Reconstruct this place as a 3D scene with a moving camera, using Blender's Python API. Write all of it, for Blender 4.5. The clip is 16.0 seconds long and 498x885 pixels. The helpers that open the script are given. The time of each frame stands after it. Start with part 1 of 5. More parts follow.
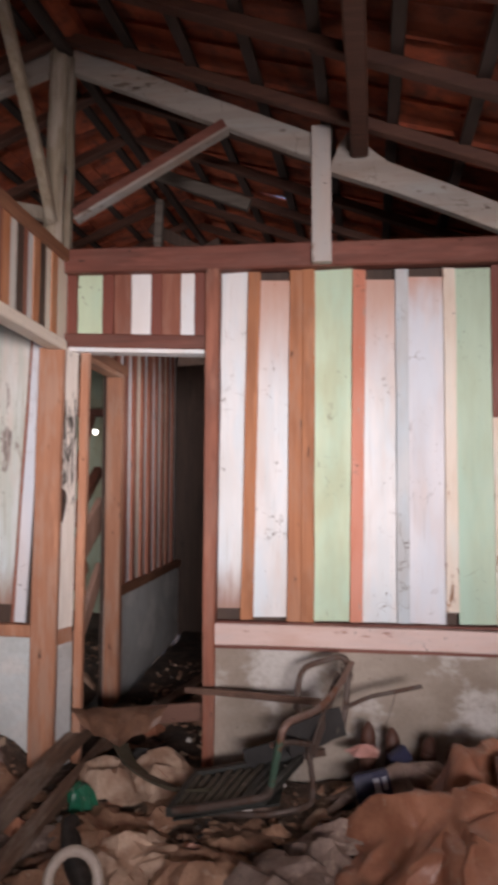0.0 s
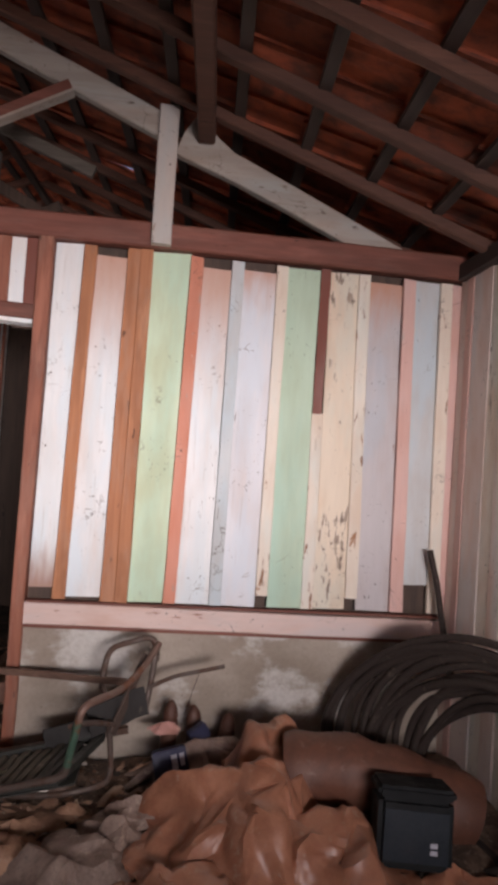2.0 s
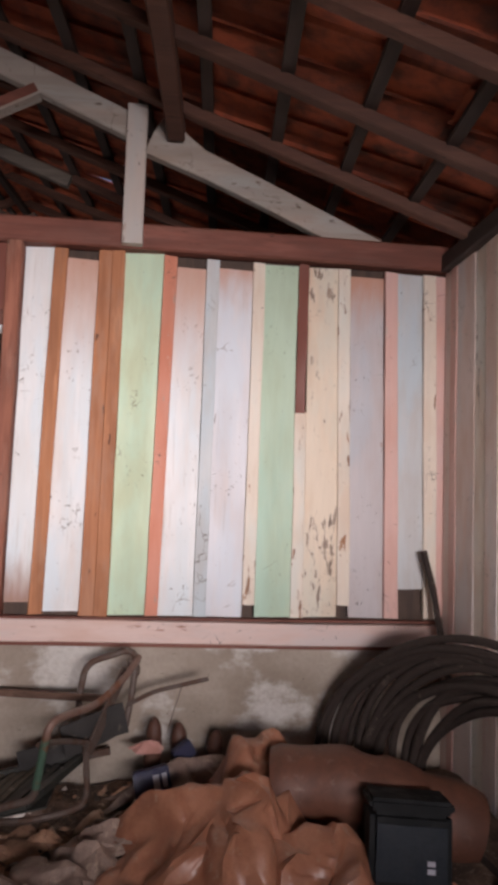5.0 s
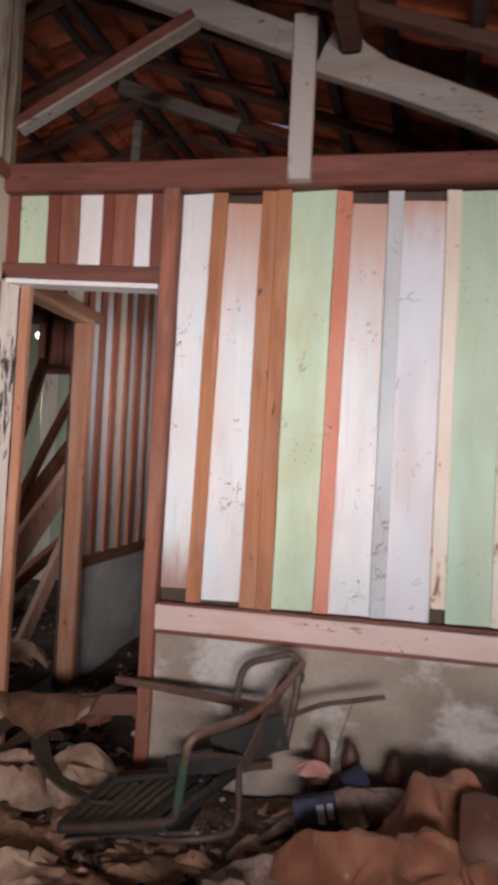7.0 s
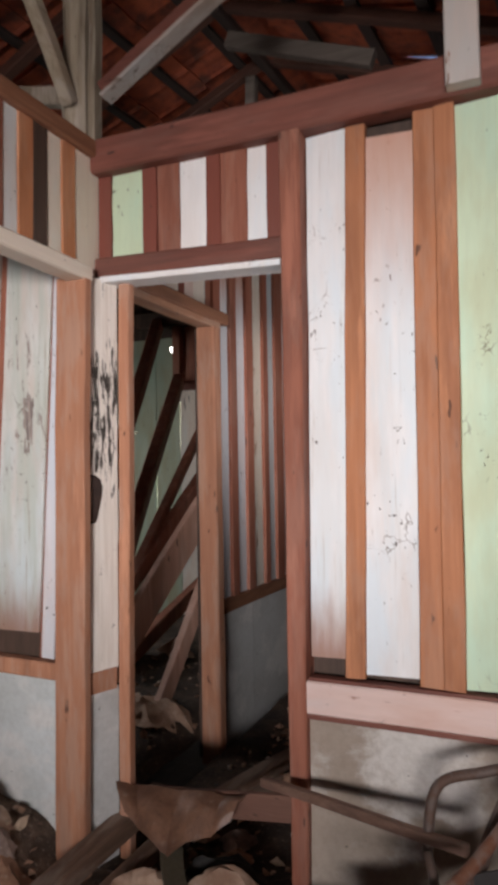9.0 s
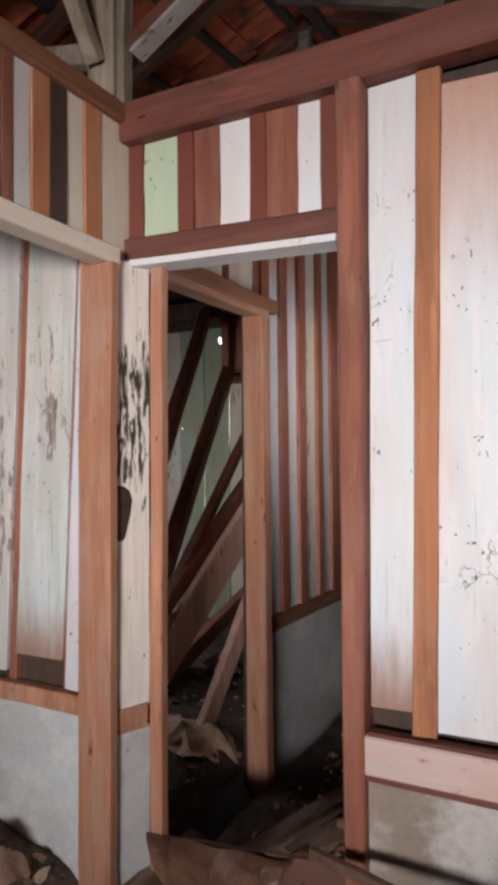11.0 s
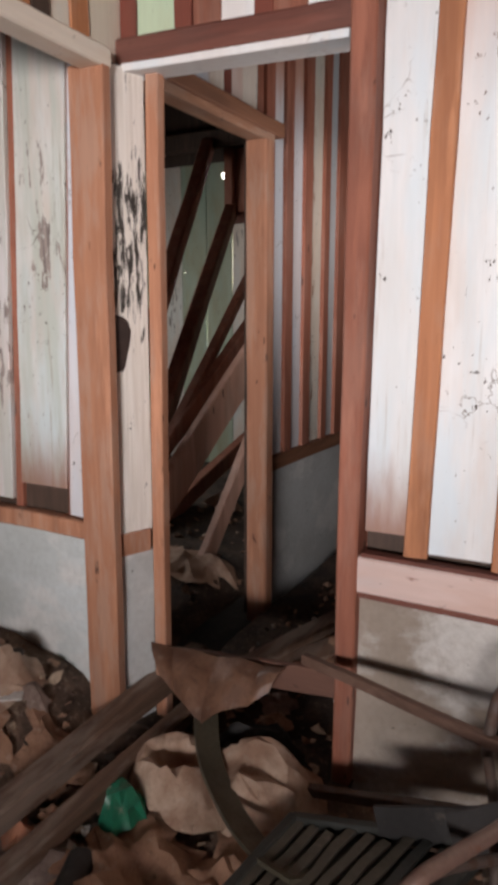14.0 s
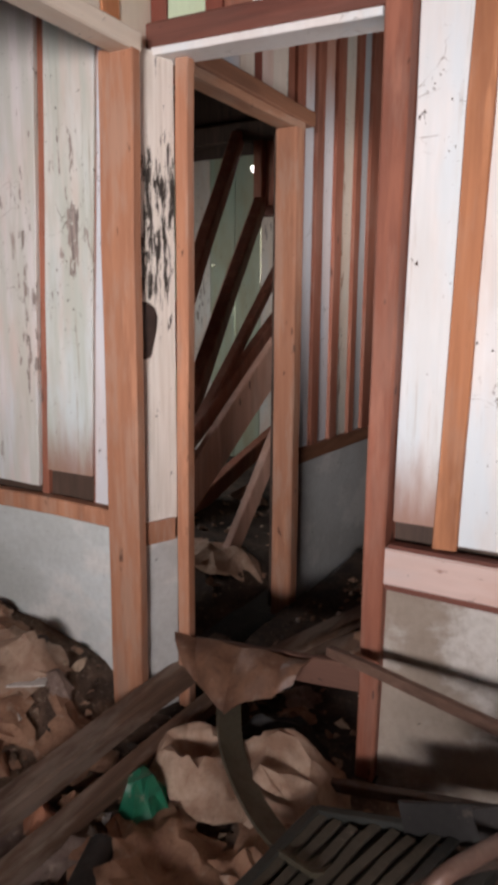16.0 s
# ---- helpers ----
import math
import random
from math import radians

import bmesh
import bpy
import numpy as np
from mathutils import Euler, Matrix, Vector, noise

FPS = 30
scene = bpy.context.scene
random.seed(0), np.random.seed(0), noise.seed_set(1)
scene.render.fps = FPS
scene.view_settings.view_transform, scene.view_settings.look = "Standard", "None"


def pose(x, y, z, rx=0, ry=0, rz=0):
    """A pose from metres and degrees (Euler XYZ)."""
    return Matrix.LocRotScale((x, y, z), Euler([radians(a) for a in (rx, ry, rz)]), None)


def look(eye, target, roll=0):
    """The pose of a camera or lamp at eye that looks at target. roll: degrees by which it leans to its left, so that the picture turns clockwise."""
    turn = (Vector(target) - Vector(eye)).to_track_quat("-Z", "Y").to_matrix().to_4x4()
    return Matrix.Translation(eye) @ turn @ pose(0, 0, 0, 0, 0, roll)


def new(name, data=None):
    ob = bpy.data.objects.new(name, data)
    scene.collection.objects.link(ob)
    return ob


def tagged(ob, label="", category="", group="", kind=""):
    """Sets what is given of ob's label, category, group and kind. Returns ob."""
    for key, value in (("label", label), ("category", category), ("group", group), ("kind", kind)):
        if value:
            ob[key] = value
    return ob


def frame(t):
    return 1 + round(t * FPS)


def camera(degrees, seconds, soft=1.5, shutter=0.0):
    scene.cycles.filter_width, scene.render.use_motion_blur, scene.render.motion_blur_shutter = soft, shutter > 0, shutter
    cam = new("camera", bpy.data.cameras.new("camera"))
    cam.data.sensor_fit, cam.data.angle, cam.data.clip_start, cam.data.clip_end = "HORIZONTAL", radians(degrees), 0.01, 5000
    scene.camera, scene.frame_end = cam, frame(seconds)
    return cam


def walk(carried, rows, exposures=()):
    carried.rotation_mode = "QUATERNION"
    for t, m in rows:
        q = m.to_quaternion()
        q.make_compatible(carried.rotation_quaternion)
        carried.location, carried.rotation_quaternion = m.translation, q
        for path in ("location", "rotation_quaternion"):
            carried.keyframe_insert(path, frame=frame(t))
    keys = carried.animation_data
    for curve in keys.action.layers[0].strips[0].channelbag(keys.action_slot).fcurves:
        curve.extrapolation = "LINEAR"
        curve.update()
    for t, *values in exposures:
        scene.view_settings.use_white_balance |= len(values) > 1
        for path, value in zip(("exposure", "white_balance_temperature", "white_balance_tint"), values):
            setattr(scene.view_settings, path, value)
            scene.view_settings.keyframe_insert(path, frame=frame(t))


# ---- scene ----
cam = camera(39.6, 16.0, soft=4.5, shutter=0.4)
PATH = [
    (0, (0.332, 0.13, 1.437), (0.132, 2.116, 1.562), 0.2),
    (0.5, (0.365, 0.145, 1.44), (0.391, 2.144, 1.493), 1.1),
    (1, (0.373, 0.134, 1.459), (0.558, 2.125, 1.49), 3.4),
    (1.5, (0.397, 0.117, 1.465), (0.613, 2.104, 1.535), 3.0),
    (2, (0.417, 0.103, 1.494), (0.67, 2.086, 1.556), 3.8),
    (2.5, (0.417, 0.112, 1.46), (0.743, 2.084, 1.518), 3.4),
    (3, (0.429, 0.109, 1.445), (0.798, 2.074, 1.481), 2.8),
    (5.5, (0.62, 0.288, 1.366), (0.706, 2.28, 1.521), 1.4),
    (6, (0.653, 0.366, 1.402), (0.526, 2.357, 1.544), 1.8),
    (6.5, (0.68, 0.476, 1.377), (0.421, 2.456, 1.487), 1.5),
    (7, (0.687, 0.725, 1.372), (0.341, 2.694, 1.433), 2.8),
    (7.5, (0.676, 1.042, 1.404), (0.049, 2.93, 1.609), 3.1),
    (8, (0.658, 1.096, 1.45), (0.02, 2.991, 1.511), 2.5),
    (8.5, (0.616, 1.149, 1.46), (-0.126, 3.003, 1.564), 0.2),
    (9, (0.54, 1.453, 1.439), (-0.247, 3.291, 1.512), -0.9),
    (9.5, (0.487, 1.68, 1.474), (-0.368, 3.488, 1.464), 0.7),
    (10, (0.45, 1.736, 1.508), (-0.433, 3.529, 1.58), 0.3),
    (12.5, (0.411, 1.818, 1.504), (-0.556, 3.566, 1.42), -0.9),
    (13, (0.404, 1.828, 1.489), (-0.511, 3.601, 1.346), -1.1),
    (13.5, (0.413, 1.807, 1.458), (-0.523, 3.556, 1.207), -0.9),
    (14, (0.422, 1.797, 1.428), (-0.506, 3.531, 1.062), 0.1),
    (14.5, (0.415, 1.798, 1.389), (-0.542, 3.484, 0.899), 0.9),
    (15, (0.432, 1.785, 1.379), (-0.542, 3.443, 0.828), 0.8),
    (15.5, (0.441, 1.779, 1.377), (-0.563, 3.443, 0.903), -0.5),
    (16, (0.412, 1.814, 1.393), (-0.581, 3.51, 1.023), 0.4),
]
EXPOSURES = [(0.0, 0.02, 6700, 24), (0.6, -0.06, 6700, 23), (2.5, 0.0, 6700, 23), (5.5, -0.06, 6700, 23), (7.5, -0.08, 6650, 22), (9.0, -0.04, 6600, 18), (12.5, 0.0, 6550, 18), (14.2, 0.03, 6650, 18), (15.0, 0.27, 6700, 19), (16.0, 0.08, 6700, 20)]
walk(cam, [(t, look(eye, target, roll)) for t, eye, target, roll in PATH], EXPOSURES)

# ---------------------------------------------------------------- light
world = bpy.data.worlds.new("sky")
scene.world = world
world.use_nodes = True
sky = world.node_tree.nodes.new("ShaderNodeTexSky")
sky.sky_type = "NISHITA"
sky.sun_disc = False
sky.sun_elevation, sky.sun_rotation = radians(50), radians(150)
world.node_tree.links.new(sky.outputs["Color"], world.node_tree.nodes["Background"].inputs["Color"])
world.node_tree.nodes["Background"].inputs["Strength"].default_value = 0.15

# daylight in the window opening behind the walker
DAY = bpy.data.lights.new("daylight", "AREA")
DAY.shape, DAY.size, DAY.size_y, DAY.energy = "RECTANGLE", 1.8, 0.95, 480
DAY.color = (1.0, 0.975, 0.95)
day = new("daylight", DAY)
day.matrix_world = look((1.35, -3.0, 1.55), (0.2, 3.6, 1.35))

# added passage fill, as if through an assumed, unseen opening in its east wall
SIDE = bpy.data.lights.new("passage_fill", "AREA")
SIDE.shape, SIDE.size, SIDE.size_y, SIDE.energy = "RECTANGLE", 2.0, 0.8, 7.0
SIDE.color = (1.0, 0.97, 0.93)
passage_fill_lamp = new("passage_fill", SIDE)
passage_fill_lamp.matrix_world = look((-0.165, 4.8, 1.80), (-1.0, 4.8, 2.45))

# added fill for the store room's far wall; its side opening is unseen
STORE = bpy.data.lights.new("store_fill", "AREA")
STORE.shape, STORE.size, STORE.size_y, STORE.energy = "RECTANGLE", 1.0, 1.0, 18.0
STORE.color = (0.97, 1.0, 0.95)
store_fill_lamp = new("store_fill", STORE)
store_fill_lamp.matrix_world = look((-3.39, 4.7, 1.5), (-1.6, 5.4, 0.5))


# ---------------------------------------------------------------- materials
class Nodes:
    """Short hand for building a node material."""

    def __init__(self, name, rough=0.7):
        self.mat = bpy.data.materials.new(name)
        self.mat.use_nodes = True
        self.tree = self.mat.node_tree
        self.bsdf = self.tree.nodes["Principled BSDF"]
        self.bsdf.inputs["Roughness"].default_value = rough
        self.coord = self.add("ShaderNodeTexCoord").outputs["Object"]
        rnd = self.add("ShaderNodeObjectInfo").outputs["Random"]
        self.random = rnd
        mul = self.math("MULTIPLY", rnd, 41.0)
        comb = self.add("ShaderNodeCombineXYZ")
        for k in range(3):
            self.link(mul, comb.inputs[k])
        vec = self.add("ShaderNodeVectorMath")
        self.link(self.coord, vec.inputs[0])
        self.link(comb.outputs[0], vec.inputs[1])
        self.vec = vec.outputs[0]

    def add(self, kind):
        return self.tree.nodes.new(kind)

    def link(self, a, b):
        self.tree.links.new(a, b)

    def put(self, socket, value):
        if isinstance(value, bpy.types.NodeSocket):
            self.link(value, socket)
        elif isinstance(value, tuple) and len(value) == 3 and socket.type == "RGBA":
            socket.default_value = (*value, 1)
        else:
            socket.default_value = value

    def math(self, op, a, b=0.0, clamp=False):
        n = self.add("ShaderNodeMath")
        n.operation, n.use_clamp = op, clamp
        self.put(n.inputs[0], a)
        self.put(n.inputs[1], b)
        return n.outputs[0]

    def noise(self, scale, detail=4.0, rough=0.55, distort=0.0, own=True):
        m = self.add("ShaderNodeMapping")
        self.link(self.vec if own else self.coord, m.inputs["Vector"])
        m.inputs["Scale"].default_value = scale
        n = self.add("ShaderNodeTexNoise")
        self.link(m.outputs[0], n.inputs["Vector"])
        n.inputs["Scale"].default_value = 1.0
        n.inputs["Detail"].default_value = detail
        n.inputs["Roughness"].default_value = rough
        n.inputs["Distortion"].default_value = distort
        return n.outputs["Fac"]

    def ramp(self, value, lo, hi, a=0.0, b=1.0):
        n = self.add("ShaderNodeMapRange")
        n.interpolation_type = "SMOOTHSTEP"
        self.put(n.inputs["Value"], value)
        n.inputs["From Min"].default_value, n.inputs["From Max"].default_value = lo, hi
        n.inputs["To Min"].default_value, n.inputs["To Max"].default_value = a, b
        return n.outputs["Result"]

    def mix(self, fac, a, b, mode="MIX"):
        n = self.add("ShaderNodeMix")
        n.data_type, n.blend_type = "RGBA", mode
        self.put(n.inputs["Factor"], fac)
        self.put(n.inputs[6], a)
        self.put(n.inputs[7], b)
        return n.outputs[2]

    def axis(self, k):
        n = self.add("ShaderNodeSeparateXYZ")
        self.link(self.coord, n.inputs[0])
        return n.outputs[k]

    def done(self, colour, bump=None, strength=0.3, distance=0.004, rough=None):
        self.put(self.bsdf.inputs["Base Color"], colour)
        if rough is not None:
            self.put(self.bsdf.inputs["Roughness"], rough)
        if bump is not None:
            n = self.add("ShaderNodeBump")
            n.inputs["Strength"].default_value, n.inputs["Distance"].default_value = strength, distance
            self.link(bump, n.inputs["Height"])
            self.link(n.outputs[0], self.bsdf.inputs["Normal"])
        return self.mat


def stretched(axis, across, along):
    return tuple(along if k == axis else across for k in range(3))


WOOD = (0.30, 0.14, 0.065)


def paint(name, colour, axis=2, wear=0.35, under=WOOD, spots=0.5, grime=0.35, stain=None, wash=None):
    """Old paint on boards: brush grain, chips down to wood, dark specks, soft grime; stain: (from, to) heights of brown water marks."""
    m = Nodes(name, 0.62)
    grain = m.noise(stretched(axis, 60, 5.0), 5, 0.6, 0.4)
    fine = m.noise(stretched(axis, 200, 24), 3)
    cloud = m.noise(stretched(axis, 7, 2.2), 5, 0.6)
    col = m.mix(m.ramp(grain, 0.35, 0.7), tuple(c * 0.95 for c in colour), colour)
    col = m.mix(m.ramp(m.noise(stretched(axis, 5, 1.4), 4, 0.6), 0.46, 0.64, 0.0, 0.8), col, tuple(c * k for c, k in zip(colour, (0.86, 0.98, 1.05))))
    col = m.mix(m.ramp(cloud, 0.42, 0.70, 0.0, grime), col, tuple(c * k for c, k in zip(colour, (0.80, 0.60, 0.48))))
    if wash:
        col = m.mix(m.ramp(m.noise(stretched(axis, 16, 1.6), 6, 0.62), 0.40, 0.62, 0.0, wash[1]), col, wash[0])
        col = m.mix(m.ramp(m.noise(stretched(axis, 45, 2.2), 5, 0.65), 0.58, 0.74, 0.0, wash[1]), col, tuple(c * k for c, k in zip(wash[0], (0.66, 0.52, 0.42))))
    chips = m.noise(stretched(axis, 38, 9), 6, 0.68)
    mask = m.math("ADD", m.math("MULTIPLY", chips, 0.6), m.math("MULTIPLY", m.noise(stretched(axis, 6, 1.7), 3), 0.4))
    chip = m.ramp(mask, 0.70 - 0.22 * wear, 0.725 - 0.22 * wear)
    col = m.mix(chip, col, m.mix(m.ramp(grain, 0.3, 0.7), tuple(c * 0.45 for c in under), under))
    near = m.ramp(m.noise((4, 4, 4), 2), 0.46, 0.62, 0.0, 0.075)
    speck = m.ramp(m.math("ADD", m.noise((85, 85, 42), 4, 0.65), near), 0.735 - 0.03 * spots, 0.755 - 0.03 * spots)
    col = m.mix(speck, col, (0.035, 0.022, 0.015))
    crack = m.add("ShaderNodeTexVoronoi")
    crack.feature = "DISTANCE_TO_EDGE"
    warp = m.add("ShaderNodeVectorMath")
    shift = m.add("ShaderNodeCombineXYZ")
    for k in range(3):
        m.link(m.math("MULTIPLY", m.noise((9, 9, 9), 4), 0.16), shift.inputs[k])
    m.link(m.vec, warp.inputs[0])
    m.link(shift.outputs[0], warp.inputs[1])
    m.link(warp.outputs[0], crack.inputs["Vector"])
    crack.inputs["Scale"].default_value = 9.0
    lines = m.math("MULTIPLY", m.ramp(crack.outputs["Distance"], 0.018, 0.004), m.ramp(m.noise((5, 5, 3.5), 3), 0.60, 0.68))
    col = m.mix(m.math("MULTIPLY", lines, 0.75), col, (0.10, 0.065, 0.045))
    if stain:
        along = m.axis(axis)
        edge = m.math("ADD", along, m.math("MULTIPLY", m.noise(stretched(axis, 20, 5), 4), 0.25))
        col = m.mix(m.ramp(edge, stain[0] + 0.125, stain[1] + 0.125, 0.0, 0.85), col, (0.52, 0.25, 0.155) if stain[0] < stain[1] else (0.30, 0.13, 0.075))
    height = m.math("SUBTRACT", m.math("ADD", m.math("MULTIPLY", grain, 0.5), m.math("MULTIPLY", fine, 0.25)), m.math("MULTIPLY", chip, 0.35))
    return m.done(col, height, 0.25, 0.004, m.ramp(cloud, 0.3, 0.8, 0.5, 0.75))


def timber(name, light, dark, axis=2, rough=0.7, grey=0.0):
    """Bare or oiled wood with long grain, knots and dull marks."""
    m = Nodes(name, rough)
    grain = m.noise(stretched(axis, 34, 1.5), 6, 0.6, 1.2)
    fine = m.noise(stretched(axis, 180, 12), 3)
    band = m.noise(stretched(axis, 9, 2.2), 4)
    col = m.mix(m.ramp(grain, 0.2, 0.8), dark, light)
    col = m.mix(m.ramp(band, 0.45, 0.72, 0.0, 0.5), col, tuple(c * 0.62 for c in dark))
    worn = m.ramp(m.noise(stretched(axis, 11, 1.3), 6, 0.68), 0.52, 0.66, 0.0, 0.55)
    col = m.mix(worn, col, tuple(min(1.0, c * k) for c, k in zip(light, (1.30, 1.38, 1.45))))
    scar = m.ramp(m.noise(stretched(axis, 55, 7), 5, 0.7), 0.66, 0.72, 0.0, 0.7)
    col = m.mix(scar, col, tuple(c * 0.45 for c in dark))
    knot = m.ramp(m.noise(stretched(axis, 24, 9), 2), 0.70, 0.75)
    col = m.mix(knot, col, tuple(c * 0.35 for c in dark))
    if grey:
        col = m.mix(m.ramp(m.noise(stretched(axis, 14, 3), 5, 0.65), 0.45, 0.62, 0.0, grey), col, (0.42, 0.36, 0.30))
    tone = m.math("ADD", m.math("MULTIPLY", m.random, 0.3), 0.85)
    hsv = m.add("ShaderNodeHueSaturation")
    m.link(col, hsv.inputs["Color"])
    m.link(tone, hsv.inputs["Value"])
    height = m.math("ADD", m.math("MULTIPLY", grain, 0.7), m.math("MULTIPLY", fine, 0.3))
    return m.done(hsv.outputs[0], height, 0.3, 0.003)


def plaster(name, colour, stain):
    """Old lime plaster: grey-brown damp clouds, chalky white blooms, pits."""
    m = Nodes(name, 0.85)
    cloud = m.noise((1.6, 1.6, 2.6), 5, 0.55, 0.0, own=False)
    bloom = m.noise((2.6, 2.6, 3.6), 6, 0.6, 0.0, own=False)
    fine = m.noise((45, 45, 45), 5, 0.65)
    col = m.mix(m.ramp(cloud, 0.3, 0.7), stain, colour)
    col = m.mix(m.ramp(bloom, 0.50, 0.62, 0.0, 0.7), col, (0.68, 0.67, 0.64))
    col = m.mix(m.ramp(fine, 0.35, 0.7, 0.0, 0.2), col, tuple(c * 0.6 for c in stain))
    col = m.mix(m.ramp(m.noise((60, 60, 60), 2), 0.72, 0.75), col, (0.06, 0.045, 0.035))
    return m.done(col, m.math("ADD", fine, m.math("MULTIPLY", cloud, 1.5)), 0.5, 0.006)


def crumple_mat(name, colour, dark, rough=0.8, blot=0.5, dust=0.45):
    """Brown paper, cloth or plastic sheet with soiled blotches and fine creases."""
    m = Nodes(name, rough)
    blots = m.noise((9, 9, 9), 6, 0.65, 0.4)
    fine = m.noise((70, 70, 70), 5, 0.7)
    col = m.mix(m.ramp(blots, 0.35, 0.68), dark, colour)
    col = m.mix(m.ramp(fine, 0.5, 0.72, 0.0, blot), col, tuple(c * 0.4 for c in dark))
    powder = m.ramp(m.noise((22, 22, 22), 4, 0.6), 0.58, 0.72, 0.0, dust)
    col = m.mix(powder, col, (0.50, 0.42, 0.34))
    tone = m.math("ADD", m.math("MULTIPLY", m.random, 0.5), 0.75)
    hsv = m.add("ShaderNodeHueSaturation")
    m.link(col, hsv.inputs["Color"])
    m.link(tone, hsv.inputs["Value"])
    wrinkle = m.math("ABSOLUTE", m.math("SUBTRACT", m.noise((16, 16, 16), 3, 0.5, 0.6), 0.5))
    height = m.math("ADD", m.math("MULTIPLY", fine, 0.25), m.math("MULTIPLY", wrinkle, 1.6))
    return m.done(hsv.outputs[0], height, 0.45, 0.004)


def plain(name, colour, rough=0.5, metal=0.0, rust=0.0, dust=0.25, shine=0.5, rust_colour=(0.16, 0.06, 0.03)):
    """Metal, rubber or plastic with scuffs, dust and rust."""
    m = Nodes(name, rough)
    m.bsdf.inputs["Metallic"].default_value = metal
    m.bsdf.inputs["Specular IOR Level"].default_value = shine
    a = m.noise((14, 14, 14), 6, 0.65)
    b = m.noise((80, 80, 80), 4, 0.6)
    col = m.mix(m.ramp(b, 0.4, 0.7, 0.0, 0.35), colour, tuple(c * 0.5 for c in colour))
    col = m.mix(m.ramp(a, 0.60 - 0.3 * rust, 0.70 - 0.3 * rust, 0.0, 0.9 if rust else dust), col, rust_colour if rust else (0.25, 0.20, 0.16))
    return m.done(col, m.math("ADD", a, m.math("MULTIPLY", b, 0.4)), 0.3, 0.002, m.ramp(a, 0.3, 0.7, max(rough - 0.12, 0.05), min(rough + 0.2, 1.0)))


def clay(name):
    """Underside of old clay tiles: orange-red, sooty."""
    m = Nodes(name, 0.85)
    a = m.noise((11, 11, 11), 6, 0.62)
    b = m.noise((90, 90, 90), 4, 0.6)
    col = m.mix(m.ramp(a, 0.38, 0.72), (0.36, 0.082, 0.036), (0.16, 0.042, 0.026))
    col = m.mix(m.ramp(m.noise((5, 5, 5), 3), 0.52, 0.68, 0.0, 0.7), col, (0.06, 0.03, 0.022))
    tone = m.math("ADD", m.math("MULTIPLY", m.random, 0.75), 0.55)
    hsv = m.add("ShaderNodeHueSaturation")
    m.link(col, hsv.inputs["Color"])
    m.link(tone, hsv.inputs["Value"])
    return m.done(hsv.outputs[0], m.math("ADD", a, b), 0.5, 0.005)


def litter_mat(name):
    """Small scraps: paper, leaf and cardboard, each its own tone."""
    m = Nodes(name, 0.85)
    geo = m.add("ShaderNodeNewGeometry").outputs["Random Per Island"]
    ramp = m.add("ShaderNodeValToRGB")
    ramp.color_ramp.interpolation = "CONSTANT"
    stops = ((0.0, (0.10, 0.062, 0.042)), (0.25, (0.22, 0.12, 0.075)), (0.5, (0.34, 0.20, 0.13)), (0.72, (0.42, 0.31, 0.22)), (0.87, (0.05, 0.038, 0.03)), (0.965, (0.62, 0.58, 0.53)))
    while len(ramp.color_ramp.elements) < len(stops):
        ramp.color_ramp.elements.new(0.5)
    for e, (p, c) in zip(ramp.color_ramp.elements, stops):
        e.position, e.color = p, (*c, 1)
    m.link(geo, ramp.inputs[0])
    fine = m.noise((60, 60, 60), 4, 0.6)
    return m.done(m.mix(m.ramp(fine, 0.4, 0.7, 0.0, 0.5), ramp.outputs[0], (0.06, 0.042, 0.03)), fine, 0.4, 0.003)


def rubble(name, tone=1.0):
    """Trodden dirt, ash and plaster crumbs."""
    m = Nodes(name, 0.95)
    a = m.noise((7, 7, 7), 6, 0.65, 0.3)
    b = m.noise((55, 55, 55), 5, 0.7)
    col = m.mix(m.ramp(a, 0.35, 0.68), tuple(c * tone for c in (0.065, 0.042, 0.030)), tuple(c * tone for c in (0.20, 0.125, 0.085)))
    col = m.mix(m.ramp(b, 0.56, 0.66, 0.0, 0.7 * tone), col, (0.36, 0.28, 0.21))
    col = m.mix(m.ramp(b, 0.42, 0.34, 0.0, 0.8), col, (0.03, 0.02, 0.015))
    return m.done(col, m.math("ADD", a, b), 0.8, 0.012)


def mouldy(name):
    """White paint with black mould running down the upper half."""
    m = Nodes(name, 0.7)
    grain = m.noise((90, 90, 4), 5)
    col = m.mix(m.ramp(grain, 0.3, 0.7), (0.68, 0.63, 0.56), (0.80, 0.76, 0.70))
    z = m.axis(2)
    band = m.math("MULTIPLY", m.ramp(z, 1.30, 1.50), m.ramp(z, 1.98, 1.82))
    run = m.noise((62, 62, 10), 7, 0.72, 0.3)
    blot = m.ramp(m.math("ADD", run, m.math("MULTIPLY", band, 0.13)), 0.60, 0.68)
    col = m.mix(blot, col, (0.035, 0.030, 0.025))
    return m.done(col, grain, 0.4, 0.004)


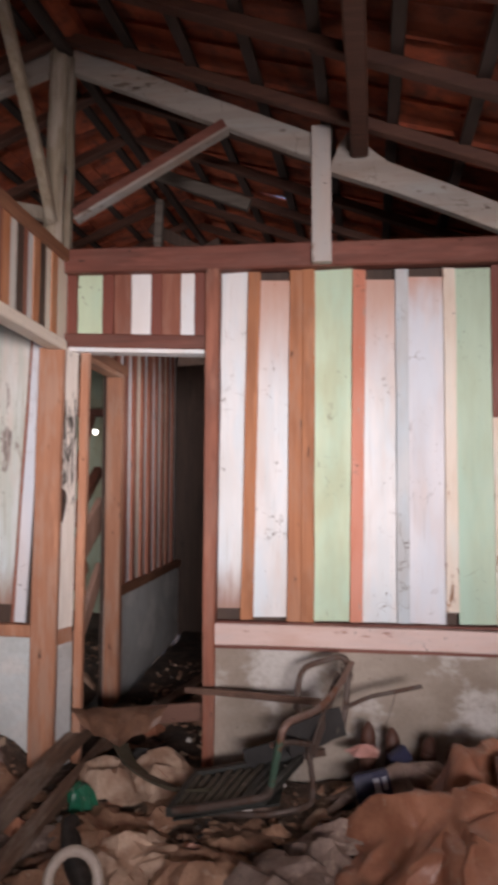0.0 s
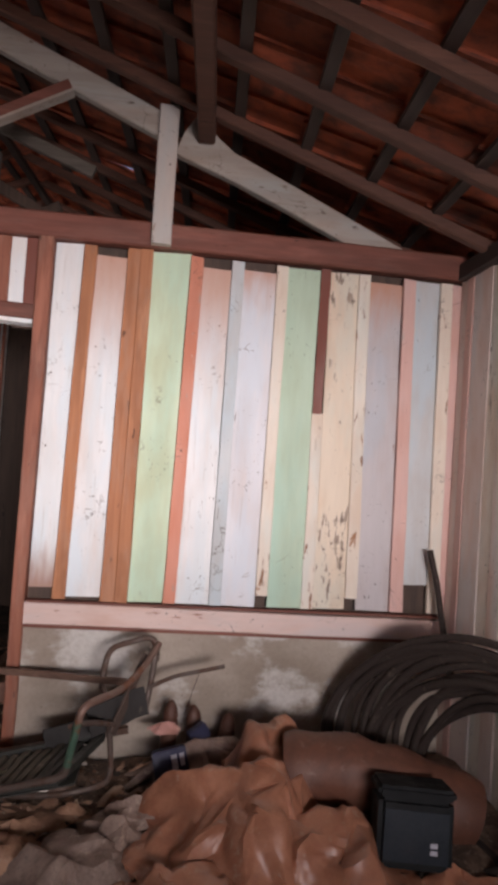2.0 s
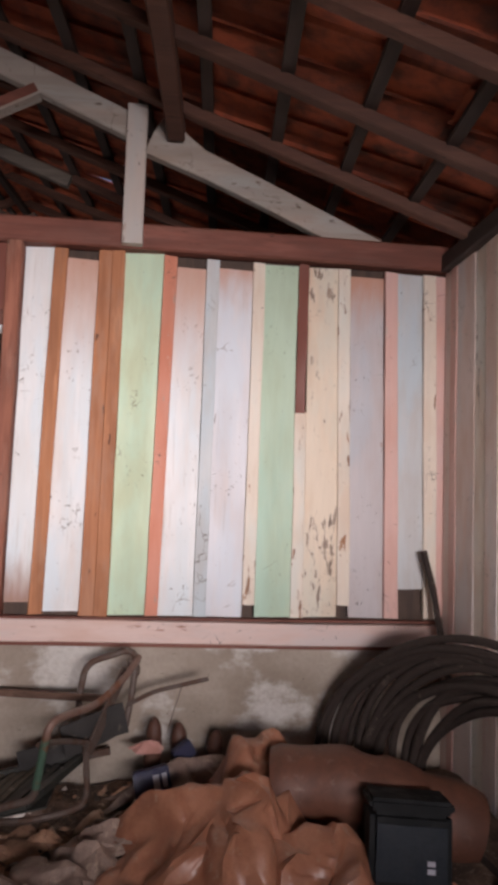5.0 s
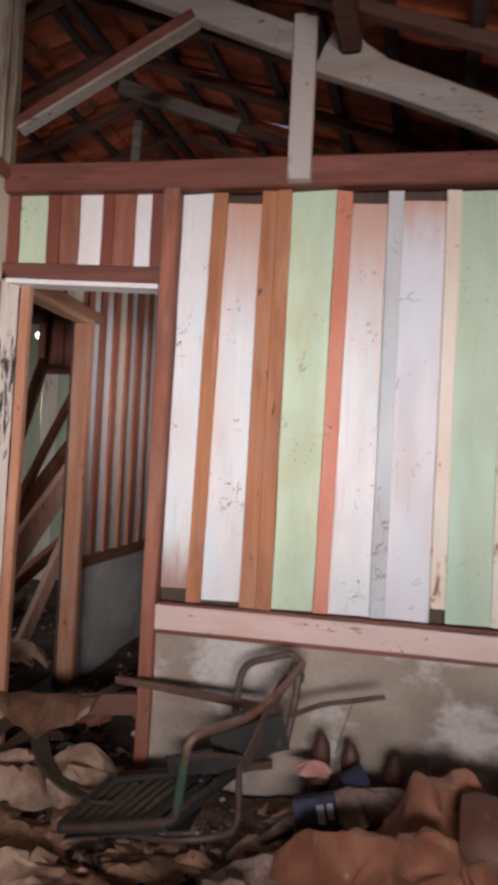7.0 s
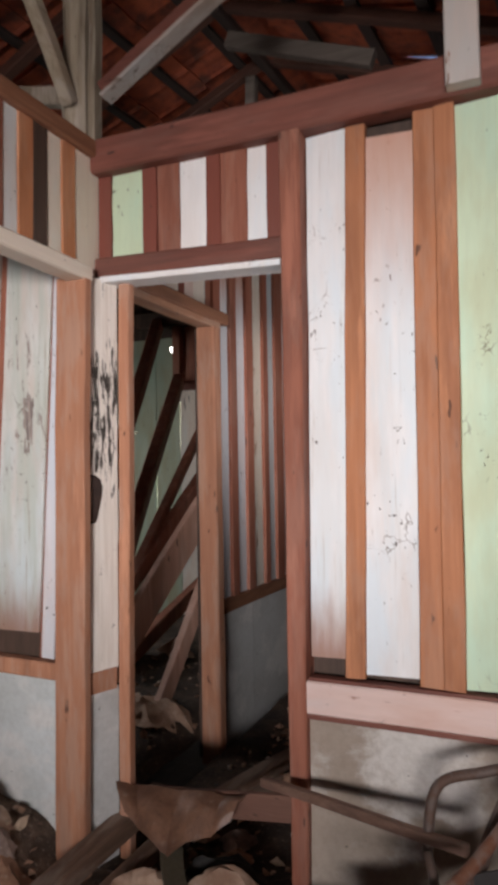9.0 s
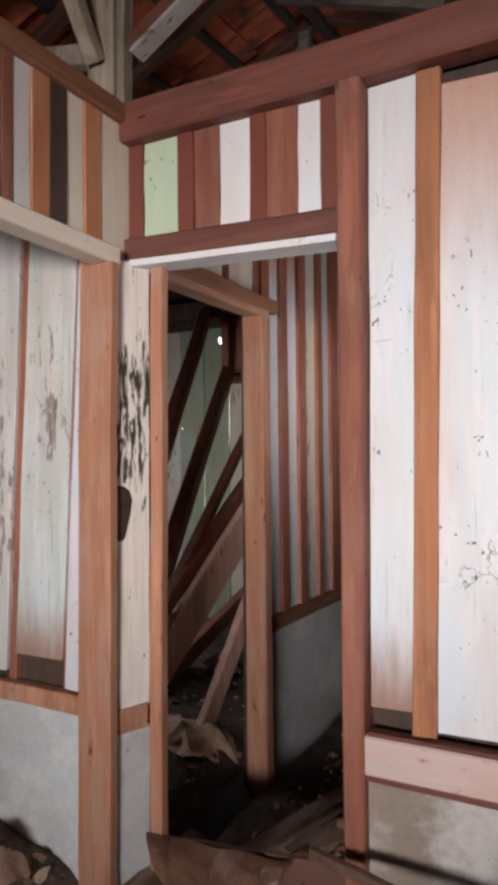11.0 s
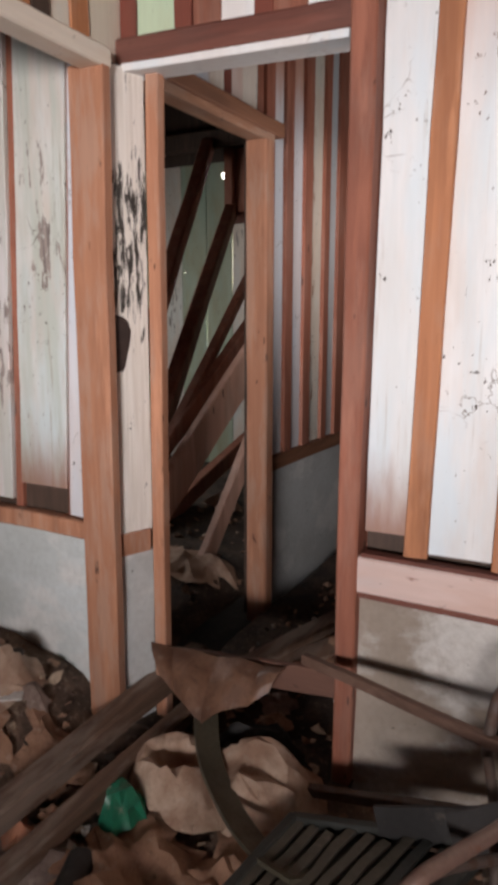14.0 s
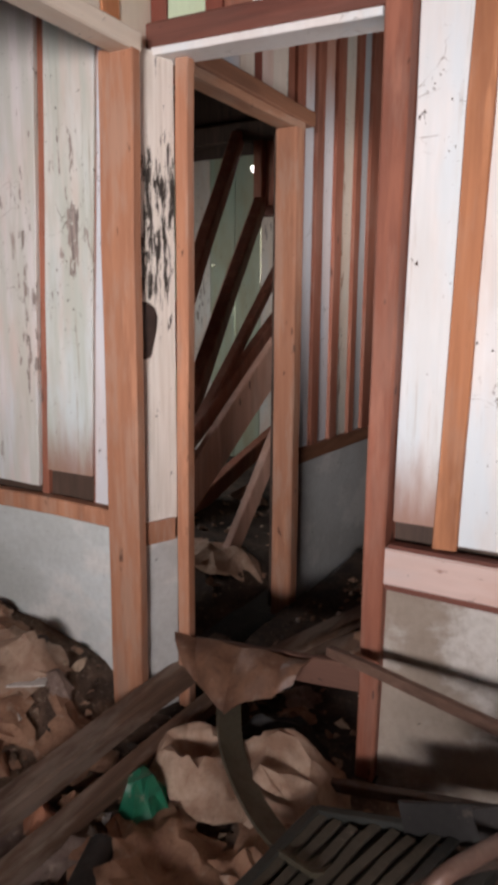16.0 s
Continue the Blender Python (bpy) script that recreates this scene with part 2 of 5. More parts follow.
M = {
    "white": paint("white_paint", (0.72, 0.71, 0.69), wear=0.2, grime=0.5, wash=((0.60, 0.66, 0.67), 0.55)),
    "white_top": paint("white_paint_stained_top", (0.75, 0.76, 0.76), wear=0.2, grime=0.32, spots=0.8, stain=(1.75, 2.6), wash=((0.62, 0.70, 0.73), 0.6)),
    "white_foot": paint("white_paint_stained_foot", (0.76, 0.77, 0.77), wear=0.18, grime=0.3, spots=0.8, stain=(1.08, 0.80), wash=((0.63, 0.69, 0.70), 0.5)),
    "chalk": paint("chalk_white_paint", (0.80, 0.80, 0.79), wear=0.05, grime=0.15, spots=0.2),
    "lilac": paint("lilac_white_paint", (0.69, 0.68, 0.70), wear=0.16, grime=0.25, spots=0.7, stain=(2.25, 2.55), wash=((0.60, 0.64, 0.70), 0.45)),
    "green": paint("pale_green_paint", (0.53, 0.66, 0.47), wear=0.13, grime=0.35),
    "mint": paint("mint_green_paint", (0.44, 0.58, 0.44), wear=0.10, grime=0.2),
    "cream": paint("peeling_cream_paint", (0.71, 0.60, 0.47), wear=0.62, under=(0.34, 0.25, 0.19), grime=0.4),
    "cream_strip": paint("worn_cream_paint", (0.72, 0.64, 0.54), wear=0.55, under=(0.36, 0.17, 0.08)),
    "blue": paint("blue_grey_paint", (0.53, 0.56, 0.57), wear=0.35, under=(0.62, 0.58, 0.52)),
    "grey": paint("grey_lilac_paint", (0.50, 0.47, 0.48), wear=0.25, under=(0.33, 0.16, 0.09), stain=(2.2, 2.5)),
    "red": paint("red_orange_paint", (0.60, 0.225, 0.14), wear=0.48, under=(0.60, 0.40, 0.32)),
    "maroon": paint("maroon_paint", (0.20, 0.055, 0.035), wear=0.1, grime=0.2, spots=0.2),
    "pink": paint("pink_paint", (0.66, 0.42, 0.37), wear=0.35, under=(0.62, 0.50, 0.44)),
    "rosy": paint("rosy_white_paint", (0.72, 0.60, 0.55), wear=0.3, under=(0.40, 0.22, 0.15), grime=0.5),
    "rail": paint("pinkish_rail_paint", (0.66, 0.50, 0.45), axis=0, wear=0.4, under=(0.46, 0.24, 0.18), grime=0.5),
    "ivory": paint("ivory_paint", (0.80, 0.72, 0.61), wear=0.2, under=(0.40, 0.28, 0.2), grime=0.35),
    "header": paint("cream_header_paint", (0.82, 0.74, 0.63), axis=1, wear=0.3, grime=0.35),
    "mottled": paint("mottled_white_paint", (0.74, 0.67, 0.59), wear=0.42, under=(0.36, 0.31, 0.27), grime=0.45),
    "streaky": paint("streaky_white_paint", (0.70, 0.67, 0.66), wash=((0.50, 0.52, 0.46), 0.7), wear=0.55, under=(0.36, 0.30, 0.27), grime=0.5),
    "streaky_foot": paint("streaky_white_paint_stained_foot", (0.68, 0.69, 0.66), wash=((0.48, 0.53, 0.47), 0.8), wear=0.45, under=(0.36, 0.30, 0.27), grime=0.5, stain=(1.08, 0.80)),
    "truss": paint("whitewashed_truss", (0.41, 0.36, 0.32), axis=0, wear=0.5, under=(0.22, 0.16, 0.125), grime=0.7, wash=((0.30, 0.26, 0.225), 0.6)),
    "truss_post": paint("whitewashed_truss_post", (0.54, 0.46, 0.41), axis=2, wear=0.4, under=(0.34, 0.20, 0.14), grime=0.5),
    "farboard": paint("faded_green_boards", (0.40, 0.46, 0.34), wear=0.4, under=(0.25, 0.20, 0.15), grime=0.6),
    "orange": timber("orange_pine", (0.49, 0.205, 0.092), (0.36, 0.138, 0.062), grey=0.15),
    "brown": timber("red_brown_wood", (0.32, 0.115, 0.068), (0.21, 0.070, 0.042), grey=0.10),
    "brown_x": timber("red_brown_beam", (0.205, 0.068, 0.045), (0.13, 0.042, 0.029), axis=0, grey=0.04),
    "brown_y": timber("red_brown_plate", (0.26, 0.115, 0.06), (0.18, 0.075, 0.04), axis=1),
    "jamb": timber("jamb_wood", (0.42, 0.198, 0.112), (0.32, 0.138, 0.078), grey=0.25),
    "jamb_y": timber("jamb_wood_lying", (0.40, 0.200, 0.115), (0.31, 0.145, 0.082), axis=1, grey=0.25),
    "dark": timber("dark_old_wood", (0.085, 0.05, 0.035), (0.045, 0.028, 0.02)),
    "roofwood": timber("dark_roof_wood", (0.115, 0.048, 0.030), (0.075, 0.030, 0.020), axis=0),
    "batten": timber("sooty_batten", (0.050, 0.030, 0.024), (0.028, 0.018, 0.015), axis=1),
    "pole": timber("weathered_pole", (0.36, 0.30, 0.22), (0.20, 0.15, 0.10), grey=0.7),
    "brace": timber("weathered_brace", (0.44, 0.36, 0.26), (0.28, 0.21, 0.14), axis=1, grey=0.6),
    # colour raised to stand for light that misses the two leaning boards
    "fallen": timber("lit_fallen_timber", (0.50, 0.29, 0.215), (0.38, 0.21, 0.15), grey=0.2),
    "bar": timber("dark_bar_wood", (0.15, 0.085, 0.06), (0.09, 0.05, 0.035), axis=0),
    "plank": timber("damp_plank", (0.18, 0.088, 0.060), (0.11, 0.052, 0.036), axis=0),
    "floorbeam": timber("dusty_floor_timber", (0.21, 0.122, 0.080), (0.105, 0.062, 0.042), axis=1, grey=0.35),
    "plaster": plaster("damp_plaster", (0.43, 0.37, 0.31), (0.27, 0.22, 0.175)),
    "plaster_b": plaster("blue_white_plaster", (0.60, 0.65, 0.65), (0.45, 0.48, 0.46)),
    "plaster_d": plaster("grey_plaster", (0.55, 0.57, 0.56), (0.42, 0.42, 0.40)),
    "mould": mouldy("mouldy_white_paint"),
    "tile": clay("clay_tile"),
    "paper": crumple_mat("brown_paper", (0.40, 0.235, 0.15), (0.25, 0.13, 0.08)),
    "sack": crumple_mat("pale_sacking", (0.48, 0.35, 0.26), (0.30, 0.18, 0.12), blot=0.35),
    "greycloth": crumple_mat("grey_brown_cloth", (0.27, 0.20, 0.165), (0.15, 0.10, 0.08)),
    "tarp": crumple_mat("brown_plastic_sheet", (0.45, 0.205, 0.125), (0.31, 0.125, 0.072), rough=0.38, blot=0.2),
    "roll": crumple_mat("rolled_brown_sheet", (0.15, 0.058, 0.034), (0.10, 0.040, 0.025), rough=0.6, blot=0.2, dust=0.12),
    "rag": crumple_mat("white_rag", (0.66, 0.62, 0.57), (0.45, 0.40, 0.35), blot=0.3),
    "greenrag": crumple_mat("green_plastic", (0.012, 0.20, 0.105), (0.008, 0.12, 0.07), rough=0.4, blot=0.1),
    "pinkbag": crumple_mat("pink_plastic", (0.55, 0.30, 0.27), (0.40, 0.20, 0.17), rough=0.5, blot=0.2),
    "card": crumple_mat("damp_cardboard", (0.20, 0.105, 0.065), (0.11, 0.055, 0.035), rough=0.5, dust=0.15),
    "litter": litter_mat("scraps"),
    "rubble": rubble("rubble"),
    # the rubble mix at 0.38 of its tone, for the rear floors
    "soil": rubble("dark_rubble", 0.38),
    # grey timber darkened in its colour to stand for the dim roof space
    "roofgrey": timber("dimmed_grey_timber", (0.15, 0.125, 0.105), (0.085, 0.068, 0.055), axis=0),
    "steel": plain("rusty_tube", (0.10, 0.072, 0.060), 0.6, 0.2, rust=0.4, rust_colour=(0.085, 0.045, 0.03)),
    "pinktube": plain("pink_painted_tube", (0.19, 0.115, 0.09), 0.5, 0.2, rust=0.3),
    "greentube": plain("green_painted_tube", (0.06, 0.12, 0.085), 0.5, 0.2, rust=0.2),
    "tray": plain("dark_plastic_slats", (0.030, 0.032, 0.028), 0.55),
    "lit_dustslat": plain("lit_dusty_slats", (0.080, 0.068, 0.050), 0.75, dust=0.5),
    "rubber": plain("black_rubber", (0.022, 0.020, 0.019), 0.6),
    "belt": plain("olive_rubber_belt", (0.085, 0.074, 0.050), 0.55),
    "hose": plain("dusty_black_hose", (0.040, 0.029, 0.025), 0.75, dust=0.3, shine=0.25),
    "blackbox": plain("black_plastic", (0.010, 0.011, 0.012), 0.65, dust=0.03, shine=0.15),
    "label": plain("grey_blue_label", (0.016, 0.021, 0.028), 0.6, dust=0.04, shine=0.2),
    "bluebox": plain("blue_card", (0.010, 0.012, 0.045), 0.6),
    "print": plain("white_print", (0.42, 0.42, 0.48), 0.6),
    "amber": plain("brown_jar_glaze", (0.085, 0.034, 0.022), 0.6, dust=0.4),
    "whitepvc": plain("dirty_white_pipe", (0.45, 0.38, 0.32), 0.5),
    "board_white": plain("white_card", (0.68, 0.66, 0.62), 0.7),
    "bounce": plaster("pale_bounce_plaster", (0.70, 0.65, 0.57), (0.56, 0.50, 0.43)),
}


# ---------------------------------------------------------------- builders
def part(name, bm, material, parent=None, label=""):
    """Links a bmesh as one mesh object, under a thing or a part."""
    me = bpy.data.meshes.new(name)
    bm.to_mesh(me)
    bm.free()
    ob = new(name, me)
    if material is not None:
        me.materials.append(material)
    if parent is not None:
        ob.parent = parent
    return tagged(ob, label)


def empty(name, label, category, place=(0, 0, 0), group="", kind=""):
    ob = new(name)
    ob.empty_display_size = 0.05
    ob.location = place
    bpy.context.view_layer.update()
    return tagged(ob, label, category, group, kind)


def smooth(ob, angle=40):
    for p in ob.data.polygons:
        p.use_smooth = True
    ob.data.set_sharp_from_angle(angle=radians(angle))
    return ob


def sweep(bm, sections):
    """Closed strip of equal loops of points, capped at both ends."""
    rows = [[bm.verts.new(p) for p in s] for s in sections]
    n = len(rows[0])
    for a, b in zip(rows, rows[1:]):
        for k in range(n):
            bm.faces.new((a[k], a[(k + 1) % n], b[(k + 1) % n], b[k]))
    bm.faces.new(rows[0][::-1])
    bm.faces.new(rows[-1])
    bmesh.ops.recalc_face_normals(bm, faces=bm.faces)


def plank_mesh(place, u0, u1, v0, v1, z0, z1, thick=0.02, rows=7, wob=0.002, seed=0):
    """A sawn board: (u0, u1) at the foot, (v0, v1) at the head; place(u, depth, z) puts it in a wall."""
    rnd = random.Random(seed)
    b = 0.003
    ragged = (rnd.uniform(-0.008, 0.008), rnd.uniform(-0.004, 0.004))
    sections = []
    for i in range(rows):
        f = i / (rows - 1)
        a = u0 + (v0 - u0) * f + rnd.uniform(-wob, wob)
        c = u1 + (v1 - u1) * f + rnd.uniform(-wob, wob)
        d = rnd.uniform(0, wob)
        pts = ((a, thick), (a, d + b), (a + b, d), (c - b, d), (c, d + b), (c, thick))
        loop = []
        for u, depth in pts:
            z = z0 + (z1 - z0) * f
            if i == rows - 1:
                z += ragged[0] * (u - a) / max(c - a, 0.01)
            if i == 0:
                z += ragged[1] * (u - a) / max(c - a, 0.01)
            loop.append(place(u, depth, z))
        sections.append(loop)
    bm = bmesh.new()
    sweep(bm, sections)
    return bm


def beam_mesh(p0, p1, w, h, up=(0, 0, 1), rows=6, wob=0.003, seed=0, taper=1.0, bend=0.0):
    """A squared timber from p0 to p1, w across and h along up, with worn edges."""
    rnd = random.Random(seed)
    p0, p1 = Vector(p0), Vector(p1)
    d = (p1 - p0).normalized()
    side = d.cross(Vector(up)).normalized()
    top = side.cross(d).normalized()
    b = min(w, h) * 0.10
    sections = []
    for i in range(rows):
        f = i / (rows - 1)
        k = 1 + (taper - 1) * f
        c = p0.lerp(p1, f) + side * rnd.uniform(-wob, wob) + top * (rnd.uniform(-wob, wob) + bend * math.sin(math.pi * f))
        x, y = w / 2 * k, h / 2 * k
        sections.append([c + side * s + top * t for s, t in ((-x, -y + b), (-x + b, -y), (x - b, -y), (x, -y + b), (x, y - b), (x - b, y), (-x + b, y), (-x, y - b))])
    bm = bmesh.new()
    sweep(bm, sections)
    return bm


def tube_mesh(points, r, sides=10, closed=False, jitter=0.0, seed=0, radii=None):
    """A bent tube or cable through points."""
    rnd = random.Random(seed)
    pts = [Vector(p) for p in points]
    bm = bmesh.new()
    sections = []
    side = None
    for i, p in enumerate(pts):
        d = (pts[min(i + 1, len(pts) - 1)] - pts[max(i - 1, 0)]).normalized()
        if side is None:
            side = d.orthogonal().normalized()
        side = (side - d * side.dot(d)).normalized()
        up = d.cross(side)
        rr = (radii[i] if radii else r) * (1 + rnd.uniform(-jitter, jitter))
        sections.append([p + side * math.cos(a) * rr + up * math.sin(a) * rr for a in (2 * math.pi * k / sides for k in range(sides))])
    sweep(bm, sections)
    return bm


def curve(points, n=8):
    """Smooth run of points through the given ones."""
    pts = [Vector(p) for p in points]
    pts = [pts[0] * 2 - pts[1]] + pts + [pts[-1] * 2 - pts[-2]]
    out = []
    for i in range(1, len(pts) - 2):
        a, b, c, d = pts[i - 1:i + 3]
        for k in range(n):
            t = k / n
            out.append(0.5 * ((2 * b) + (c - a) * t + (2 * a - 5 * b + 4 * c - d) * t * t + (3 * b - a - 3 * c + d) * t ** 3))
    return out + [pts[-2]]


def box_mesh(x0, x1, y0, y1, z0, z1, bevel=0.0):
    bm = bmesh.new()
    bmesh.ops.create_cube(bm, size=1)
    for v in bm.verts:
        v.co = Vector((x0 + (v.co.x + 0.5) * (x1 - x0), y0 + (v.co.y + 0.5) * (y1 - y0), z0 + (v.co.z + 0.5) * (z1 - z0)))
    if bevel:
        bmesh.ops.bevel(bm, geom=list(bm.edges), offset=bevel, segments=2, affect="EDGES")
    return bm


def setting(name, bm, material, label, category):
    return tagged(part(name, bm, material), label, category, kind="structure")


# ---------------------------------------------------------------- back wall
Y = 3.6
north = setting("wall_north", box_mesh(-0.25, 1.97, Y + 0.055, Y + 0.085, 0.60, 2.66), M["dark"], "partition of mismatched painted boards on a plastered base", "wall")
part("lintel_backing", box_mesh(-0.99, -0.25, Y + 0.055, Y + 0.085, 2.16, 2.66), M["dark"], north)
part("plaster_base", box_mesh(-0.19, 1.99, Y + 0.004, Y + 0.09, -0.05, 0.655), M["plaster"], north, "damp grey plaster with white blooms")


def on_back(front):
    return lambda u, depth, z: (u, Y + front + depth, z)


# foot edges, head edges, foot and head heights, how far the face stands back
BOARDS = (
    ("white_foot", -0.176, -0.058, -0.163, -0.026, 0.825, 2.53, 0.010),
    ("white_top", 0.002, 0.172, 0.035, 0.192, 0.785, 2.490, 0.010),
    ("green", 0.308, 0.482, 0.315, 0.506, 0.772, 2.530, 0.004),
    ("white_top", 0.540, 0.712, 0.570, 0.718, 0.772, 2.480, 0.010),
    ("lilac", 0.770, 0.948, 0.779, 0.952, 0.772, 2.488, 0.010),
    ("mint", 1.006, 1.186, 1.010, 1.181, 0.772, 2.520, 0.004),
    ("cream", 1.246, 1.416, 1.234, 1.388, 0.775, 2.520, 0.006),
    ("grey", 1.476, 1.655, 1.452, 1.628, 0.775, 2.492, 0.012),
    ("blue", 1.724, 1.856, 1.692, 1.834, 0.915, 2.522, 0.010),
)
STRIPS = (
    ("orange", -0.058, 0.006, -0.026, 0.039, 0.772, 2.530, -0.008),
    ("orange", 0.173, 0.243, 0.189, 0.255, 0.770, 2.535, -0.006),
    ("orange", 0.243, 0.307, 0.255, 0.317, 0.770, 2.535, -0.012),
    ("red", 0.482, 0.543, 0.507, 0.573, 0.772, 2.530, -0.010),
    ("blue", 0.711, 0.773, 0.719, 0.782, 0.772, 2.525, -0.006),
    ("cream_strip", 0.947, 1.008, 0.952, 1.012, 0.830, 2.525, -0.008),
    ("cream_strip", 1.184, 1.248, 1.181, 1.240, 0.772, 1.775, -0.002),
    ("maroon", 1.182, 1.232, 1.181, 1.237, 1.775, 2.535, -0.004),
    ("cream_strip", 1.414, 1.478, 1.386, 1.450, 0.835, 2.522, -0.006),
    ("pink", 1.656, 1.727, 1.630, 1.696, 0.775, 2.525, -0.006),
    ("cream_strip", 1.856, 1.925, 1.835, 1.902, 0.775, 2.520, -0.004),
    ("pink", 1.922, 1.970, 1.900, 1.960, 0.775, 2.520, 0.006),
)
for k, (mat, u0, u1, v0, v1, z0, z1, front) in enumerate(BOARDS):
    part("board", plank_mesh(on_back(front), u0, u1, v0, v1, z0, z1, 0.024, 9, 0.0025, k), M[mat], north)
for k, (mat, u0, u1, v0, v1, z0, z1, front) in enumerate(STRIPS):
    part("cover_strip", plank_mesh(on_back(front), u0, u1, v0, v1, z0, z1, 0.03, 9, 0.002, 40 + k), M[mat], north)
part("rail", beam_mesh((-0.195, Y, 0.702), (1.945, Y, 0.690), 0.05, 0.105, rows=9, seed=5), M["rail"], north, "pinkish worn rail")
part("rail_moulding", beam_mesh((-0.195, Y - 0.004, 0.643), (1.945, Y - 0.004, 0.628), 0.03, 0.018, rows=6, wob=0.001), M["brown_x"], north)
part("sill_strip", beam_mesh((-0.175, Y - 0.002, 0.762), (1.93, Y - 0.002, 0.758), 0.04, 0.012, rows=6, wob=0.001), M["brown_x"], north)
part("tie_beam", beam_mesh((-1.0, Y - 0.005, 2.602), (1.96, Y - 0.005, 2.602), 0.09, 0.128, rows=9, seed=8), M["brown_x"], north, "dark red-brown beam")
part("door_post", beam_mesh((-0.216, Y + 0.025, 0.0), (-0.201, Y + 0.025, 2.54), 0.11, 0.056, up=(1, 0, 0), rows=9, seed=9, taper=1.3), M["brown"], north, "red-brown door post")

# boards over the doorway
OVER = (
    ("maroon", -0.985, -0.928, 0.004), ("green", -0.927, -0.792, 0.010), ("maroon", -0.792, -0.733, 0.002), ("brown", -0.730, -0.640, 0.008),
    ("chalk", -0.640, -0.533, 0.012), ("maroon", -0.533, -0.477, 0.004), ("brown", -0.477, -0.377, 0.008), ("chalk", -0.377, -0.304, 0.012), ("maroon", -0.304, -0.246, 0.004),
)
for k, (mat, u0, u1, front) in enumerate(OVER):
    part("board", plank_mesh(on_back(front), u0, u1, u0, u1, 2.20, 2.545, 0.02, 4, 0.002, 70 + k), M[mat], north)
part("door_head", beam_mesh((-0.985, Y + 0.028, 2.190), (-0.245, Y + 0.028, 2.166), 0.10, 0.078, rows=5, seed=11), M["brown_x"], north)
part("head_edge", beam_mesh((-0.955, Y + 0.015, 2.141), (-0.245, Y + 0.015, 2.116), 0.10, 0.022, rows=5, wob=0.001), M["chalk"], north)

# ---------------------------------------------------------------- west partition
XW = -0.978
west = setting("wall_west", box_mesh(XW - 0.06, XW - 0.03, -0.9, 3.6, 2.16, 2.66), M["dark"], "boarding above an open bay, brown and white boards", "wall")


def on_west(front):
    return lambda u, depth, z: (XW - front - depth, u, z)


pattern = [("ivory", 3.459, 3.606), ("orange", 3.383, 3.459), ("ivory", 3.307, 3.383), ("dark", 3.236, 3.307), ("orange", 3.165, 3.236), ("white", 3.100, 3.165), ("brown", 3.06, 3.100), ("dark", 2.99, 3.06), ("mottled", 2.92, 2.99), ("orange", 2.84, 2.92), ("brown", 2.76, 2.84)]
for k in range(26):
    pattern.append((("white", "orange", "brown", "mottled")[k % 4], 2.76 - 0.14 * (k + 1), 2.76 - 0.14 * k))
for k, (mat, u0, u1) in enumerate(pattern):
    part("board", plank_mesh(on_west(0.004 if mat in ("mottled", "white", "ivory") else 0.0), u0, u1, u0, u1, 2.16, 2.63, 0.024, 3, 0.002, 100 + k), M[mat], west)
part("top_plate", beam_mesh((XW - 0.015, -0.9, 2.605), (XW - 0.015, 3.56, 2.632), 0.07, 0.066, rows=8, seed=21), M["brown_y"], west)
part("header", beam_mesh((XW - 0.005, -0.9, 2.155), (XW - 0.005, 3.50, 2.148), 0.085, 0.056, rows=9, seed=22), M["header"], west, "cream painted header")
part("corner_post", beam_mesh((-1.023, 3.478, -0.02), (-1.006, 3.478, 2.13), 0.04, 0.128, up=(1, 0, 0), rows=9, seed=23), M["jamb"], west, "orange-brown corner post")


def on_return(u, depth, z):
    return (-0.985 + 0.004 * z + 0.42 * (u - 3.497) - depth, u, z)


part("return_backing", box_mesh(-1.06, -1.03, 3.50, 3.66, 0.0, 2.14), M["dark"], west)
part("mouldy_board", plank_mesh(on_return, 3.497, 3.63, 3.497, 3.63, 0.715, 2.145, 0.02, 7, 0.001, 4), M["mould"], west, "white board black with mould")
# slightly raised dark patch stands for the hollow of a knot hole
bm = bmesh.new()
rim = [bm.verts.new(on_return(3.517 + 0.044 * math.cos(t) * (1 + 0.2 * math.sin(3 * t)), -0.003, 1.335 + 0.105 * math.sin(t) * (1 + 0.15 * math.cos(2 * t)))) for t in (2 * math.pi * k / 18 for k in range(18))]
mid = bm.verts.new(on_return(3.512, -0.008, 1.335))
for k in range(18):
    bm.faces.new((rim[k], rim[(k + 1) % 18], mid))
part("fungus_knot", bm, M["batten"], west, "black patch drawn for a knot hole")
part("return_rail", plank_mesh(lambda u, d, z: on_return(u, d - 0.010, z), 3.497, 3.615, 3.497, 3.615, 0.64, 0.715, 0.03, 3, 0.001, 5), M["jamb"], west)
part("return_plaster", plank_mesh(on_return, 3.497, 3.63, 3.497, 3.63, -0.02, 0.642, 0.02, 3, 0.001, 6), M["plaster_d"], west)
part("door_jamb", beam_mesh((-0.898, Y + 0.030, 0.0), (-0.884, Y + 0.030, 2.135), 0.04, 0.046, up=(1, 0, 0), rows=9, seed=24), M["jamb"], west)

# wall of the bay behind the post
bay = setting("wall_bay", box_mesh(-3.4, -1.06, 3.56, 3.62, -0.05, 2.62), M["dark"], "streaked white board wall on a blue-white plaster base", "wall")
part("plaster_base", box_mesh(-3.4, -1.05, 3.53, 3.56, -0.05, 0.675), M["plaster_b"], bay)
part("rail", beam_mesh((-3.4, 3.525, 0.71), (-1.06, 3.525, 0.71), 0.05, 0.062, rows=9, seed=31), M["jamb"], bay)


